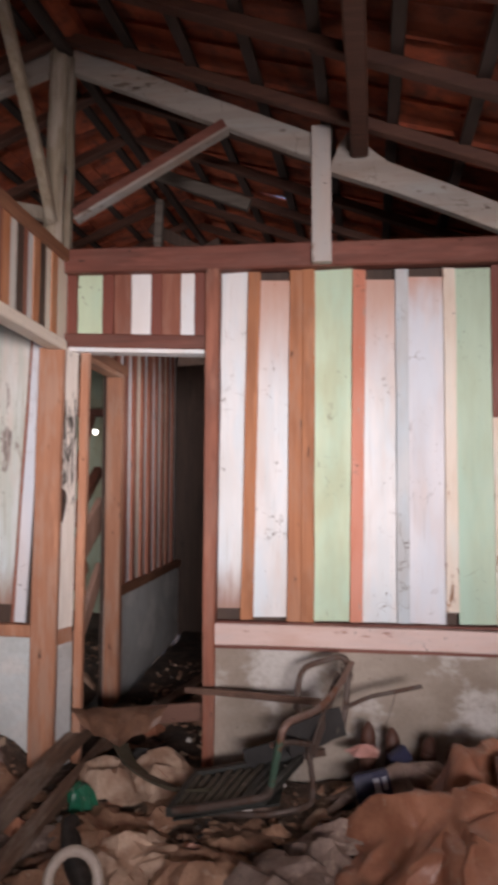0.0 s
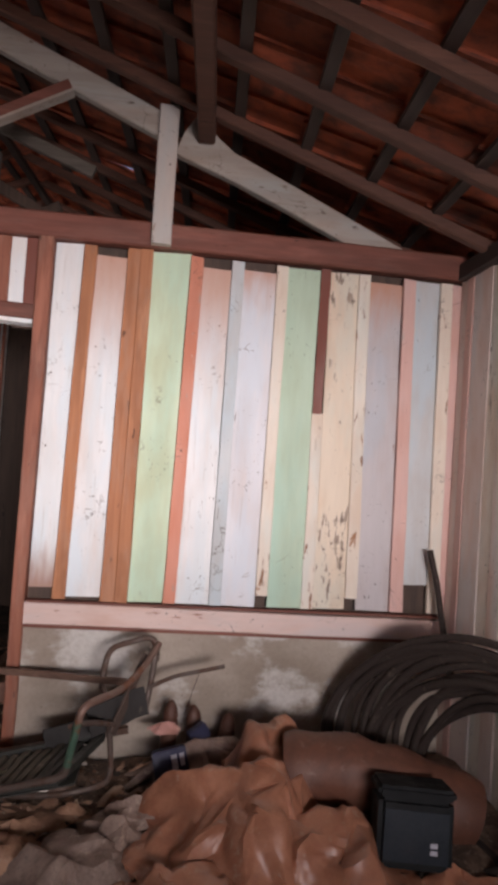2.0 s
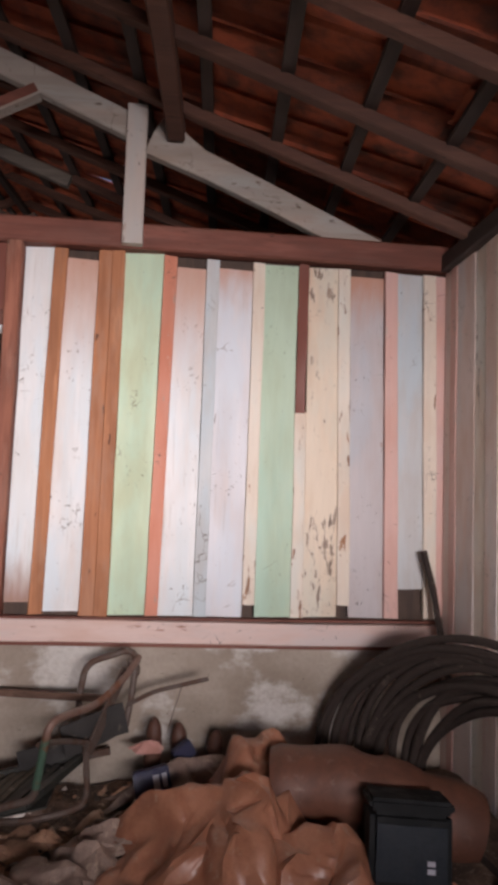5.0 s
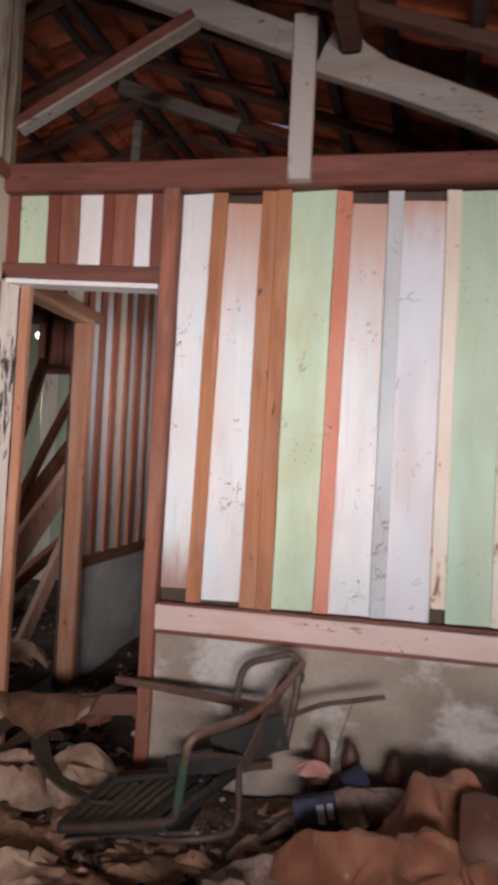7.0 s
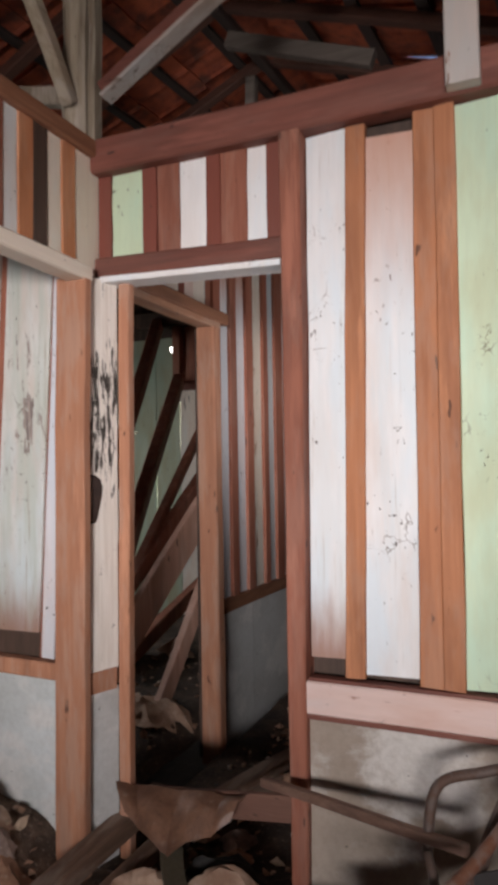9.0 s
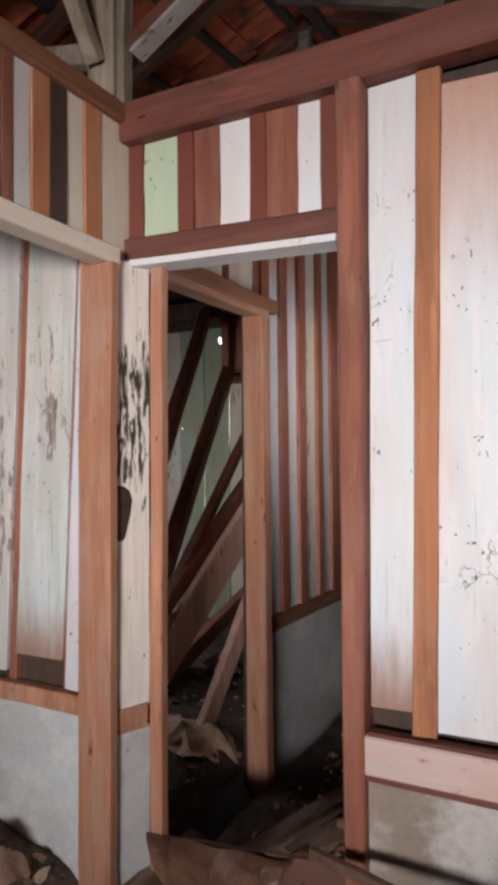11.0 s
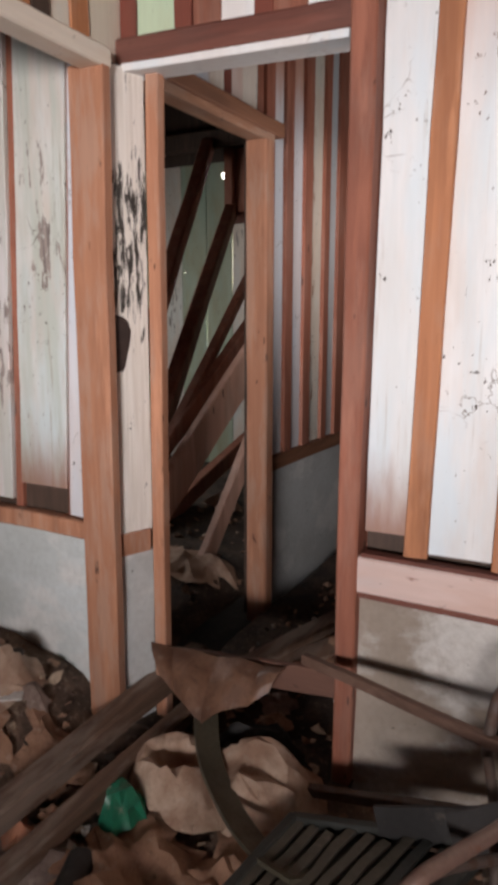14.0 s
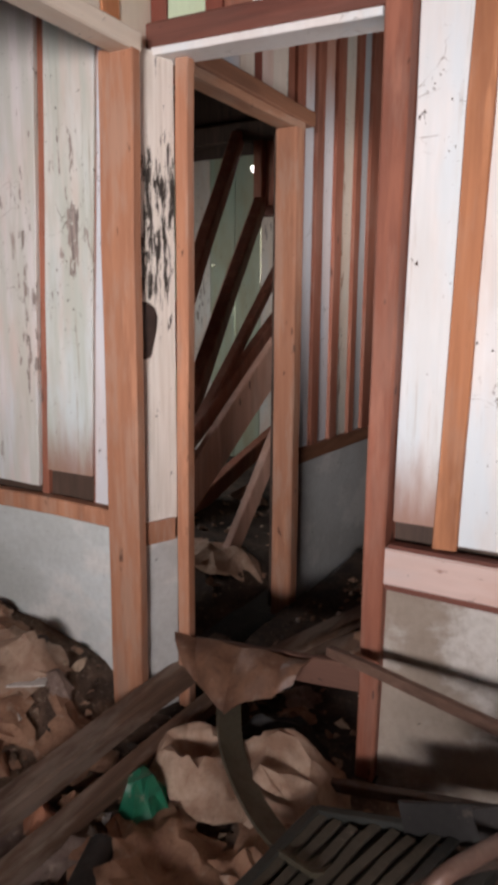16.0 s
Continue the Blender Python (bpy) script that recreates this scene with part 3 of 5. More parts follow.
def on_bay(front):
    return lambda u, depth, z: (u + 0.05 * (z - 0.75), 3.525 + front + depth, z)


u = -1.138
for k, (mat, w, z0, front) in enumerate((("lilac", 0.060, 0.75, -0.004), ("brown", 0.024, 0.74, 0.018), ("streaky_foot", 0.215, 0.835, 0.008), ("brown", 0.034, 0.74, 0.016), ("streaky", 0.246, 0.775, 0.0), ("dark", 0.03, 0.74, 0.016), ("mottled", 0.17, 0.75, 0.006), ("dark", 0.03, 0.74, 0.018), ("streaky", 0.17, 0.75, 0.004), ("brown", 0.05, 0.74, 0.0), ("mottled", 0.18, 0.75, 0.004), ("dark", 0.03, 0.74, 0.016), ("streaky", 0.19, 0.75, 0.004), ("brown", 0.05, 0.74, 0.0), ("streaky", 0.19, 0.75, 0.004), ("mottled", 0.2, 0.75, 0.004), ("streaky", 0.2, 0.75, 0.004))):
    part("board", plank_mesh(on_bay(front), u - w, u, u - w, u, z0, 2.62, 0.02, 7, 0.002, 200 + k), M[mat], bay)
    u -= w

# ---------------------------------------------------------------- east wall
XE = 1.945
east = setting("wall_east", box_mesh(XE + 0.025, XE + 0.06, -0.9, 3.62, -0.18, 2.6), M["dark"], "wall of bare and pinkish boards under a sooty plate", "wall")


def on_east(front):
    return lambda u, depth, z: (XE + front + depth, u, z)


EAST = (("rosy", 3.52, 3.60, 0.006), ("pink", 3.446, 3.52, 0.002), ("rosy", 3.245, 3.446, 0.006), ("mottled", 3.13, 3.245, 0.008), ("rosy", 3.008, 3.13, 0.003), ("mottled", 2.945, 3.008, 0.008), ("rosy", 2.78, 2.94, 0.004))
for k, (mat, u0, u1, front) in enumerate(EAST):
    part("board", plank_mesh(on_east(front), u0, u1 - 0.002, u0, u1 - 0.002, -0.1, 2.53, 0.02, 7, 0.002, 350 + k), M[mat], east)
rnd = random.Random(3)
u = 2.778
k = 0
while u > -0.9:
    w = rnd.choice((0.06, 0.09, 0.15, 0.16, 0.17))
    mat = ("cream_strip", "lilac", "pink", "rosy", "cream_strip", "rosy", "mottled")[k % 7]
    part("board", plank_mesh(on_east(0.0 if w < 0.1 else 0.008), u - w, u - 0.002, u - w, u - 0.002, -0.16, 2.53, 0.02, 7, 0.002, 300 + k), M[mat], east)
    u -= w
    k += 1
part("wall_plate", beam_mesh((XE, 3.56, 2.575), (XE, -0.9, 2.575), 0.07, 0.09, rows=9, seed=41), M["batten"], east, "sooty wall plate")

# ---------------------------------------------------------------- floor and the closing walls
setting("floor", box_mesh(-3.5, 3.2, -5.2, 8.2, -0.30, -0.17), M["dark"], "dark earth-covered board floor", "floor")
# unseen wall: parapet, pier and head trim the daylight; pale plaster bounces fill
front = setting("wall_south", box_mesh(-3.4, -0.1, -1.05, -0.95, -0.18, 3.8), M["bounce"], "unseen plastered wall, its window opening sized to trim the daylight", "wall")
part("pier", box_mesh(1.7, 2.02, -1.05, -0.95, -0.18, 3.8), M["bounce"], front)
part("head_wall", box_mesh(-0.1, 1.7, -1.05, -0.95, 1.98, 3.8), M["bounce"], front)
part("parapet", box_mesh(-0.1, 1.7, -1.05, -0.95, -0.18, 1.13), M["bounce"], front)

# added closing walls; the gap in the store side holds the store fill
shell = setting("wall_outer", box_mesh(2.02, 2.10, 3.62, 8.1, -0.18, 2.65), M["dark"], "added dark boarding that closes the rear rooms", "wall")
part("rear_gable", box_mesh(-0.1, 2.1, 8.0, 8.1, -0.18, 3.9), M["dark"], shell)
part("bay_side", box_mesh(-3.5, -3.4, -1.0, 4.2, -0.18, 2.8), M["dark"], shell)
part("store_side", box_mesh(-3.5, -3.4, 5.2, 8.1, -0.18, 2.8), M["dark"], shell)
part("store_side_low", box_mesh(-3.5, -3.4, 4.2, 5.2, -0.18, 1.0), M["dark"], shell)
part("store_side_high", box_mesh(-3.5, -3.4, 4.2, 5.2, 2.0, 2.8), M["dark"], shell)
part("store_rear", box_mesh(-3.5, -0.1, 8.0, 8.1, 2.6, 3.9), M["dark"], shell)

# ---------------------------------------------------------------- passage behind the doorway
XP = -1.03
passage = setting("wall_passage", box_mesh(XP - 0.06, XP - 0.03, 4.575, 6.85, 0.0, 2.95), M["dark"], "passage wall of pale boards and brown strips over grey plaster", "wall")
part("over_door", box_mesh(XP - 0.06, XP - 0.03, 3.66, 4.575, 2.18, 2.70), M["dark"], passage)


def on_passage(front):
    return lambda u, depth, z: (XP - front - depth, u, z)


RUN = (("lilac", 4.734, 4.857), ("lilac", 4.941, 5.078), ("cream_strip", 5.173, 5.335), ("blue", 5.409, 5.537), ("lilac", 5.664, 5.80), ("white", 5.87, 6.02), ("cream_strip", 6.09, 6.23), ("blue", 6.30, 6.44), ("white", 6.51, 6.65))
GAPS = ((4.653, 4.734), (4.857, 4.941), (5.078, 5.173), (5.335, 5.409), (5.537, 5.664), (5.80, 5.87), (6.02, 6.09), (6.23, 6.30), (6.44, 6.51))
for k, (mat, u0, u1) in enumerate(RUN):
    part("board", plank_mesh(on_passage(0.006), u0, u1, u0, u1, 0.735, 2.95, 0.02, 6, 0.002, 400 + k), M[mat], passage)
for k, (u0, u1) in enumerate(GAPS):
    part("cover_strip", plank_mesh(on_passage(-0.012), u0, u1, u0, u1, 0.735, 2.95, 0.04, 6, 0.002, 420 + k), M["brown"], passage)
OVER_DOOR = (("brown", 3.68, 3.83), ("maroon", 3.83, 3.97), ("brown", 3.97, 4.05), ("lilac", 4.05, 4.20), ("mottled", 4.20, 4.31), ("maroon", 4.31, 4.37), ("rosy", 4.37, 4.46), ("mottled", 4.46, 4.59), ("brown", 4.59, 4.653))
for k, (mat, u0, u1) in enumerate(OVER_DOOR):
    part("board", plank_mesh(on_passage(0.004), u0, u1, u0, u1, 2.16, 2.6, 0.02, 3, 0.002, 440 + k), M[mat], passage)
part("plaster_base", box_mesh(XP - 0.03, XP + 0.004, 4.56, 5.13, -0.02, 0.69), M["plaster_d"], passage)
part("plaster_base", box_mesh(XP - 0.03, XP + 0.002, 5.137, 6.8, -0.02, 0.69), M["plaster_d"], passage)
part("rail", beam_mesh((XP + 0.002, 4.57, 0.718), (XP + 0.002, 6.8, 0.690), 0.05, 0.07, rows=7, seed=51), M["brown_y"], passage)

inner = tagged(empty("door_frame", "bare orange-brown door frame without a leaf", "door frame", (-0.95, 4.1, 0)), kind="structure")
part("jamb", beam_mesh((-0.990, 4.54, 0.0), (-0.993, 4.54, 2.14), 0.075, 0.10, up=(1, 0, 0), rows=9, seed=52), M["jamb"], None)
inner_jamb = bpy.data.objects["jamb"]
inner_jamb.parent, inner_jamb.matrix_parent_inverse = inner, inner.matrix_world.inverted()
head = part("head", beam_mesh((-1.0, 3.64, 2.203), (-1.0, 4.69, 2.205), 0.10, 0.062, rows=6, seed=53), M["brown_y"])
head.parent, head.matrix_parent_inverse = inner, inner.matrix_world.inverted()
lining = part("head_lining", beam_mesh((-1.0, 3.66, 2.156), (-1.0, 4.60, 2.158), 0.085, 0.034, rows=6, seed=54), M["jamb_y"])
lining.parent, lining.matrix_parent_inverse = inner, inner.matrix_world.inverted()

# wall pieces around the assumed opening of the passage fill
east_p = setting("wall_passage_east", box_mesh(-0.16, -0.1, 3.70, 3.8, 0.0, 2.62), M["dark"], "near-black back of the board partition, left open for the passage fill", "wall")
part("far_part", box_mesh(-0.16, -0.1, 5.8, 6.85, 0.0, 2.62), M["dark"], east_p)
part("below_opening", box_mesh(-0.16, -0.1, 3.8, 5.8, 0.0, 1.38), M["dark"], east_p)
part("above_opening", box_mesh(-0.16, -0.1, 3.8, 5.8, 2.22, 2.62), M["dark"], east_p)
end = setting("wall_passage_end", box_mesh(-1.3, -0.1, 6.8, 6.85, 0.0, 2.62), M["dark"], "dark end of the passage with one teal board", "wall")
part("board", plank_mesh(lambda u, d, z: (u, 6.77 + d, z), -0.62, -0.47, -0.62, -0.47, 0.3, 2.5, 0.02, 4, 0.002, 3), M["blue"], end)

# ---------------------------------------------------------------- store room beyond, seen through the inner frame
YS = 6.42
store = setting("wall_store", box_mesh(-3.4, -1.06, YS - 0.002, YS + 0.05, 2.52, 3.6), M["dark"], "faded green board wall with chinks of daylight", "wall")


def holed_plank(x0, x1, z0, z1, holes, thick=0.022):
    """A board with round knot holes right through: (x, z, radius)."""
    bm = bmesh.new()
    cuts = [z0]
    for hx, hz, r in sorted(holes, key=lambda h: h[1]):
        cuts += [hz - 0.09, hz + 0.09]
    cuts.append(z1)
    for a, b in zip(cuts, cuts[1:]):
        inside = [h for h in holes if a < h[1] < b]
        if b - a < 1e-4:
            continue
        if not inside:
            for v0, v1 in (((x0, a), (x1, b)),):
                c = [bm.verts.new((x, y, z)) for y in (YS, YS + thick) for x, z in ((v0[0], v0[1]), (v1[0], v0[1]), (v1[0], v1[1]), (v0[0], v1[1]))]
                for f in ((0, 1, 2, 3), (7, 6, 5, 4), (0, 4, 5, 1), (1, 5, 6, 2), (2, 6, 7, 3), (3, 7, 4, 0)):
                    bm.faces.new([c[i] for i in f])
            continue
        hx, hz, r = inside[0]
        corners = [math.atan2(q - hz, p - hx) % (2 * math.pi) for p in (x0, x1) for q in (a, b)]
        turns = sorted([2 * math.pi * k / 16 + 0.01 for k in range(16)] + corners)
        n = len(turns)
        rings = {}
        for y in (YS, YS + thick):
            inner_ring, outer_ring = [], []
            for t in turns:
                cx, cz = math.cos(t), math.sin(t)
                rr = r * (1 + 0.12 * math.sin(3 * t))
                inner_ring.append(bm.verts.new((hx + cx * rr, y, hz + cz * rr)))
                lim = min((x1 - hx) / cx if cx > 1e-6 else ((x0 - hx) / cx if cx < -1e-6 else 9), (b - hz) / cz if cz > 1e-6 else ((a - hz) / cz if cz < -1e-6 else 9))
                outer_ring.append(bm.verts.new((hx + cx * lim, y, hz + cz * lim)))
            rings[y] = (inner_ring, outer_ring)
            for k in range(n):
                bm.faces.new((inner_ring[k], inner_ring[(k + 1) % n], outer_ring[(k + 1) % n], outer_ring[k]))
        f, g = rings[YS], rings[YS + thick]
        for k in range(n):
            bm.faces.new((f[0][k], g[0][k], g[0][(k + 1) % n], f[0][(k + 1) % n]))
    bmesh.ops.recalc_face_normals(bm, faces=bm.faces)
    return bm


edges = [-3.40, -3.2, -3.0, -2.84, -2.645, -2.42, -2.195, -2.04, -1.88, -1.66, -1.56, -1.40, -1.24, -1.075]
for k, (a, b) in enumerate(zip(edges, edges[1:])):
    holes = [h for h in ((-2.263, 2.423, 0.029), (-2.618, 1.745, 0.014), (-1.752, 1.936, 0.026)) if a < h[0] < b]
    gap = 0.004 if 4 <= k <= 6 else 0.0
    part("board", holed_plank(a + gap, b - gap, 0.0, 2.52, holes), M["farboard" if k % 3 else "mottled"], store)
for x, z0, z1 in ((-2.645, 0.0, 2.02), (-2.645, 2.34, 2.6), (-2.42, 0.0, 0.90), (-2.42, 1.56, 2.6), (-2.195, 0.0, 1.62), (-2.195, 2.0, 2.6), (-2.04, 0.0, 2.6)):
    part("cover_strip", box_mesh(x - 0.019, x + 0.019, YS + 0.024, YS + 0.05, z0, z1), M["dark"], store)
part("cross_beam", beam_mesh((-3.4, YS - 0.06, 2.66), (-1.08, YS - 0.06, 2.66), 0.1, 0.13, rows=6, seed=61), M["dark"], store)
part("stud", beam_mesh((-2.185, YS - 0.05, 2.10), (-2.185, YS - 0.05, 2.6), 0.06, 0.07, up=(1, 0, 0), rows=6, seed=62), M["brown"], store)
part("cross_rail", beam_mesh((-2.21, YS - 0.05, 2.11), (-1.08, YS - 0.05, 2.11), 0.06, 0.07, rows=6, seed=62), M["brown_x"], store)

part("patch_board", plank_mesh(lambda u, d, z: (u, YS - 0.028 + d, z), -2.15, -2.00, -2.15, -2.00, 2.14, 2.60, 0.02, 3, 0.002, 63), M["brown"], store)
part("patch_board", plank_mesh(lambda u, d, z: (u, YS - 0.026 + d, z), -1.995, -1.86, -1.995, -1.86, 2.14, 2.60, 0.02, 3, 0.002, 64), M["brown"], store)

# added glowing panel that turns the chinks of the store wall white
glow = bpy.data.materials.new("chink_glow")
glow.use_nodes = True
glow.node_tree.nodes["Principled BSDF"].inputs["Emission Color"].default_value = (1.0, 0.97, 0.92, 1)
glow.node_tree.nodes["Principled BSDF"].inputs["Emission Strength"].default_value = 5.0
setting("backdrop", box_mesh(-3.2, -1.5, 6.74, 6.79, 0.0, 2.6), glow, "glowing panel added close behind the rear wall for its chinks", "backdrop")

FALLEN = (
    ((-1.476, 3.81, 0.10), (-1.21, 5.00, 1.29), 0.045, 0.165, "broad pink-brown board leaning, fallen from above, lit tone in its colour"),
    ((-1.334, 4.45, 0.03), (-1.19, 4.90, 0.88), 0.05, 0.080, "narrow reddish board leaning against the frame"),
    ((-1.49, 3.75, 0.17), (-2.335, 6.32, 2.62), 0.08, 0.105, "dark rafter fallen at a slant"),
    ((-1.31, 3.78, 0.29), (-2.125, 6.28, 2.15), 0.08, 0.100, "dark rafter fallen at a slant"),
    ((-1.33, 3.80, 0.36), (-1.67, 6.10, 2.05), 0.05, 0.055, "thin dark rafter fallen at a slant"),
    ((-1.42, 3.77, 0.41), (-1.45, 5.60, 1.55), 0.06, 0.085, "dark rafter fallen at a slant"),
    ((-1.78, 4.60, 0.20), (-1.76, 6.20, 0.70), 0.07, 0.10, "dark timber lying across the heap"),
)
for k, (p0, p1, w, h, label) in enumerate(FALLEN):
    tagged(part("fallen_timber", beam_mesh(p0, p1, w, h, rows=7, wob=0.004, seed=500 + k), M["fallen" if k < 2 else "brown"]), label, "timber", "fallen roof timbers")

# ---------------------------------------------------------------- roof
RU, RV = Vector((1.0, -0.075, -0.395)), Vector((0.075, 1.0, 0.015))
LU = Vector((-1.0, 0.075, -0.395))
ORIGIN = Vector((0.015, 3.0, 3.327))
RIDGE = -1.05
NR, NL = Vector((0.37, 0.0, 0.93)), Vector((-0.37, 0.0, 0.93))


def on_roof(a, b, h):
    """A place on the eastern slope: a down the slope, b along the ridge, h above the rafters' underside."""
    return ORIGIN + RU * a + RV * b + NR * h


def on_left(a, b, h):
    return ORIGIN + RU * RIDGE + LU * a + RV * b + NL * h


roof = setting("roof", beam_mesh(on_roof(RIDGE, -4.1, 0.03), on_roof(RIDGE, 5.1, 0.03), 0.06, 0.14, rows=10, seed=70), M["batten"], "sooty clay tile roof on rough timber, open from below", "roof")
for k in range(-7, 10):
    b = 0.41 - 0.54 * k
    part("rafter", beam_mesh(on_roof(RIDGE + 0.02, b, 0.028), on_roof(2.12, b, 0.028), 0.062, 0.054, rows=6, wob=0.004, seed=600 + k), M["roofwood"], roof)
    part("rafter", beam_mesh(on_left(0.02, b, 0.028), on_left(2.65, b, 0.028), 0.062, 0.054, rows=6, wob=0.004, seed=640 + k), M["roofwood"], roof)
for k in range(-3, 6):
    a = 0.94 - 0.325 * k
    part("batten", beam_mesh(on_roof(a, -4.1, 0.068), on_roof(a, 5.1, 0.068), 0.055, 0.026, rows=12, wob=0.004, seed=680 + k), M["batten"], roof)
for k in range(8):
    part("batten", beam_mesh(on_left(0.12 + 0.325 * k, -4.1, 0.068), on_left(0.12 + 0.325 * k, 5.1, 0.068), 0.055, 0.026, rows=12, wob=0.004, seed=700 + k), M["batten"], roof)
# darker wood than the beams, partly for the weak light on the purlin
part("purlin", beam_mesh(on_roof(0.49, -4.0, -0.020), on_roof(0.49, 0.56, -0.020), 0.085, 0.09, rows=10, seed=715), M["roofwood"], roof, "dark brown purlin, its weak light partly in the colour")


def tile_mesh(length=0.40, width=0.236):
    """An interlocking clay tile, shallowly arched, with ribs below."""
    bm = bmesh.new()
    section = [(-0.5, 0.000), (-0.42, 0.012), (-0.2, 0.017), (0.0, 0.014), (0.2, 0.017), (0.42, 0.012), (0.5, 0.0)]
    rows = []
    for a, lift in ((0.0, 0.0), (length * 0.93, 0.036), (length, 0.030)):
        low = [bm.verts.new((a, w * width, h + lift)) for w, h in section]
        high = [bm.verts.new((a, w * width, h + lift + 0.013)) for w, h in section]
        rows.append((low, high))
    for (l0, h0), (l1, h1) in zip(rows, rows[1:]):
        for k in range(6):
            bm.faces.new((l0[k], l0[k + 1], l1[k + 1], l1[k]))
            bm.faces.new((h0[k], h1[k], h1[k + 1], h0[k + 1]))
        bm.faces.new((l0[0], l1[0], h1[0], h0[0]))
        bm.faces.new((l0[6], h0[6], h1[6], l1[6]))
    for (l, h), flip in ((rows[0], False), (rows[-1], True)):
        for k in range(6):
            f = (l[k], h[k], h[k + 1], l[k + 1])
            bm.faces.new(f[::-1] if flip else f)
    bmesh.ops.recalc_face_normals(bm, faces=bm.faces)
    return bm


seed_tile = part("tile", tile_mesh(), M["tile"], roof)
tile_data = seed_tile.data
rnd = random.Random(12)
far = bmesh.new()


def tile_pose(place, normal, down, along, a, b, h):
    x = down.normalized()
    y = (along - x * along.dot(x)).normalized()
    z = x.cross(y)
    if z.dot(normal) < 0:
        y, z = -y, -z
    m = Matrix((x, y, z)).transposed().to_4x4()
    m.translation = place(a, b, h)
    return m


SLIP = (4, 28, 8.0, 0.052)
first = True
for row in range(-4, 7):
    a = 0.94 - 0.325 * row - 0.035
    if a < RIDGE - 0.1:
        continue
    for col in range(42):
        b = -4.1 + 0.222 * col
        h = 0.086 + (0.009 if col % 2 else 0.0)
        da, db = rnd.uniform(-0.012, 0.012), rnd.uniform(-0.004, 0.004)
        turn = rnd.uniform(-0.9, 0.9)
        if row == SLIP[0] and col == SLIP[1]:
            turn, da = SLIP[2], da + SLIP[3]
        m = tile_pose(on_roof, NR, RU, RV, a + da, b + db, h) @ pose(0, 0, 0, 0, 0, turn)
        if -1.7 < b < 1.4:
            ob = seed_tile if first else new("tile", tile_data)
            first = False
            ob.parent = roof
            ob.matrix_basis = m
        else:
            t = tile_mesh()
            t.transform(m)
            me = bpy.data.meshes.new("tmp")
            t.to_mesh(me)
            t.free()
            far.from_mesh(me)
            bpy.data.meshes.remove(me)
for row in range(9):
    a = 0.12 + 0.325 * row - 0.10
    for col in range(42):
        m = tile_pose(on_left, NL, LU, RV, a, -4.1 + 0.222 * col, 0.086 + (0.009 if col % 2 else 0.0)) @ pose(0, 0, 0, 0, 0, rnd.uniform(-0.8, 0.8))
        t = tile_mesh()
        t.transform(m)
        me = bpy.data.meshes.new("tmp")
        t.to_mesh(me)
        t.free()
        far.from_mesh(me)
        bpy.data.meshes.remove(me)
tagged(part("far_tiles", far, M["tile"], roof), kind="stuff")
part("ridge_cap", tube_mesh([on_roof(RIDGE, b, 0.115) for b in (-4.2, -2, 0, 2, 4, 5.2)], 0.11, 12), M["tile"], roof)

# truss over the back wall
truss = tagged(empty("roof_truss", "whitewashed roof truss with a weathered king post", "roof truss", (0, Y, 2.66)), kind="structure")


def truss_part(name, bm, mat, label=""):
    ob = part(name, bm, mat, None, label)
    ob.parent, ob.matrix_parent_inverse = truss, truss.matrix_world.inverted()
    return ob


YT = Y - 0.012
truss_part("chord", beam_mesh((-1.02, YT, 3.720), (0.36, YT, 3.142), 0.06, 0.125, rows=7, seed=801), M["truss"], "whitewashed sloping chord")


def prism(points, y0, y1):
    bm = bmesh.new()
    f = [bm.verts.new((x, y0, z)) for x, z in points]
    g = [bm.verts.new((x, y1, z)) for x, z in points]
    bm.faces.new(f)
    bm.faces.new(g[::-1])
    n = len(points)
    for k in range(n):
        bm.faces.new((f[k], g[k], g[(k + 1) % n], f[(k + 1) % n]))
    bmesh.ops.recalc_face_normals(bm, faces=bm.faces)
    bmesh.ops.bevel(bm, geom=list(bm.edges), offset=0.004, segments=1, affect="EDGES")
    return bm


truss_part("chord", prism([(0.385, 3.03), (0.43, 3.145), (0.492, 3.240), (0.525, 3.228), (0.60, 3.135), (0.69, 3.066), (0.99, 2.938), (1.60, 2.668), (1.29, 2.666), (0.99, 2.796), (0.70, 2.916)], YT - 0.025, YT + 0.03), M["truss"], "whitewashed chord cut to a wedge")
truss_part("post", beam_mesh((0.351, YT - 0.062, 2.545), (0.352, YT - 0.050, 3.245), 0.045, 0.098, up=(1, 0, 0), rows=6, seed=803), M["truss_post"], "pale stub post")
truss_part("chord", beam_mesh((-1.06, YT, 3.710), (-2.66, YT, 3.10), 0.06, 0.12, rows=6, seed=804), M["truss"])
king = [(-1.04, 3.55, 2.66), (-1.045, 3.552, 2.9), (-1.036, 3.55, 3.2), (-1.034, 3.553, 3.5), (-1.03, 3.55, 3.76)]
truss_part("king_post", tube_mesh(curve(king, 4), 0.05, 12, jitter=0.06, seed=5), M["pole"], "weathered grey pole")
truss_part("king_board", beam_mesh((-0.968, 3.565, 2.66), (-0.963, 3.565, 3.70), 0.05, 0.03, up=(1, 0, 0), rows=6, seed=806), M["pole"])
truss_part("brace", beam_mesh((-0.94, YT, 2.858), (-0.145, YT, 3.305), 0.075, 0.055, rows=6, seed=807), M["brown_x"], "brown strut, its lit underside drawn as a pale strip")
# pale strip puts the light on the strut's underside into colour
truss_part("brace_edge", beam_mesh((-0.935, YT - 0.004, 2.826), (-0.130, YT - 0.004, 3.278), 0.07, 0.014, rows=6, wob=0.001, seed=808), M["truss"])
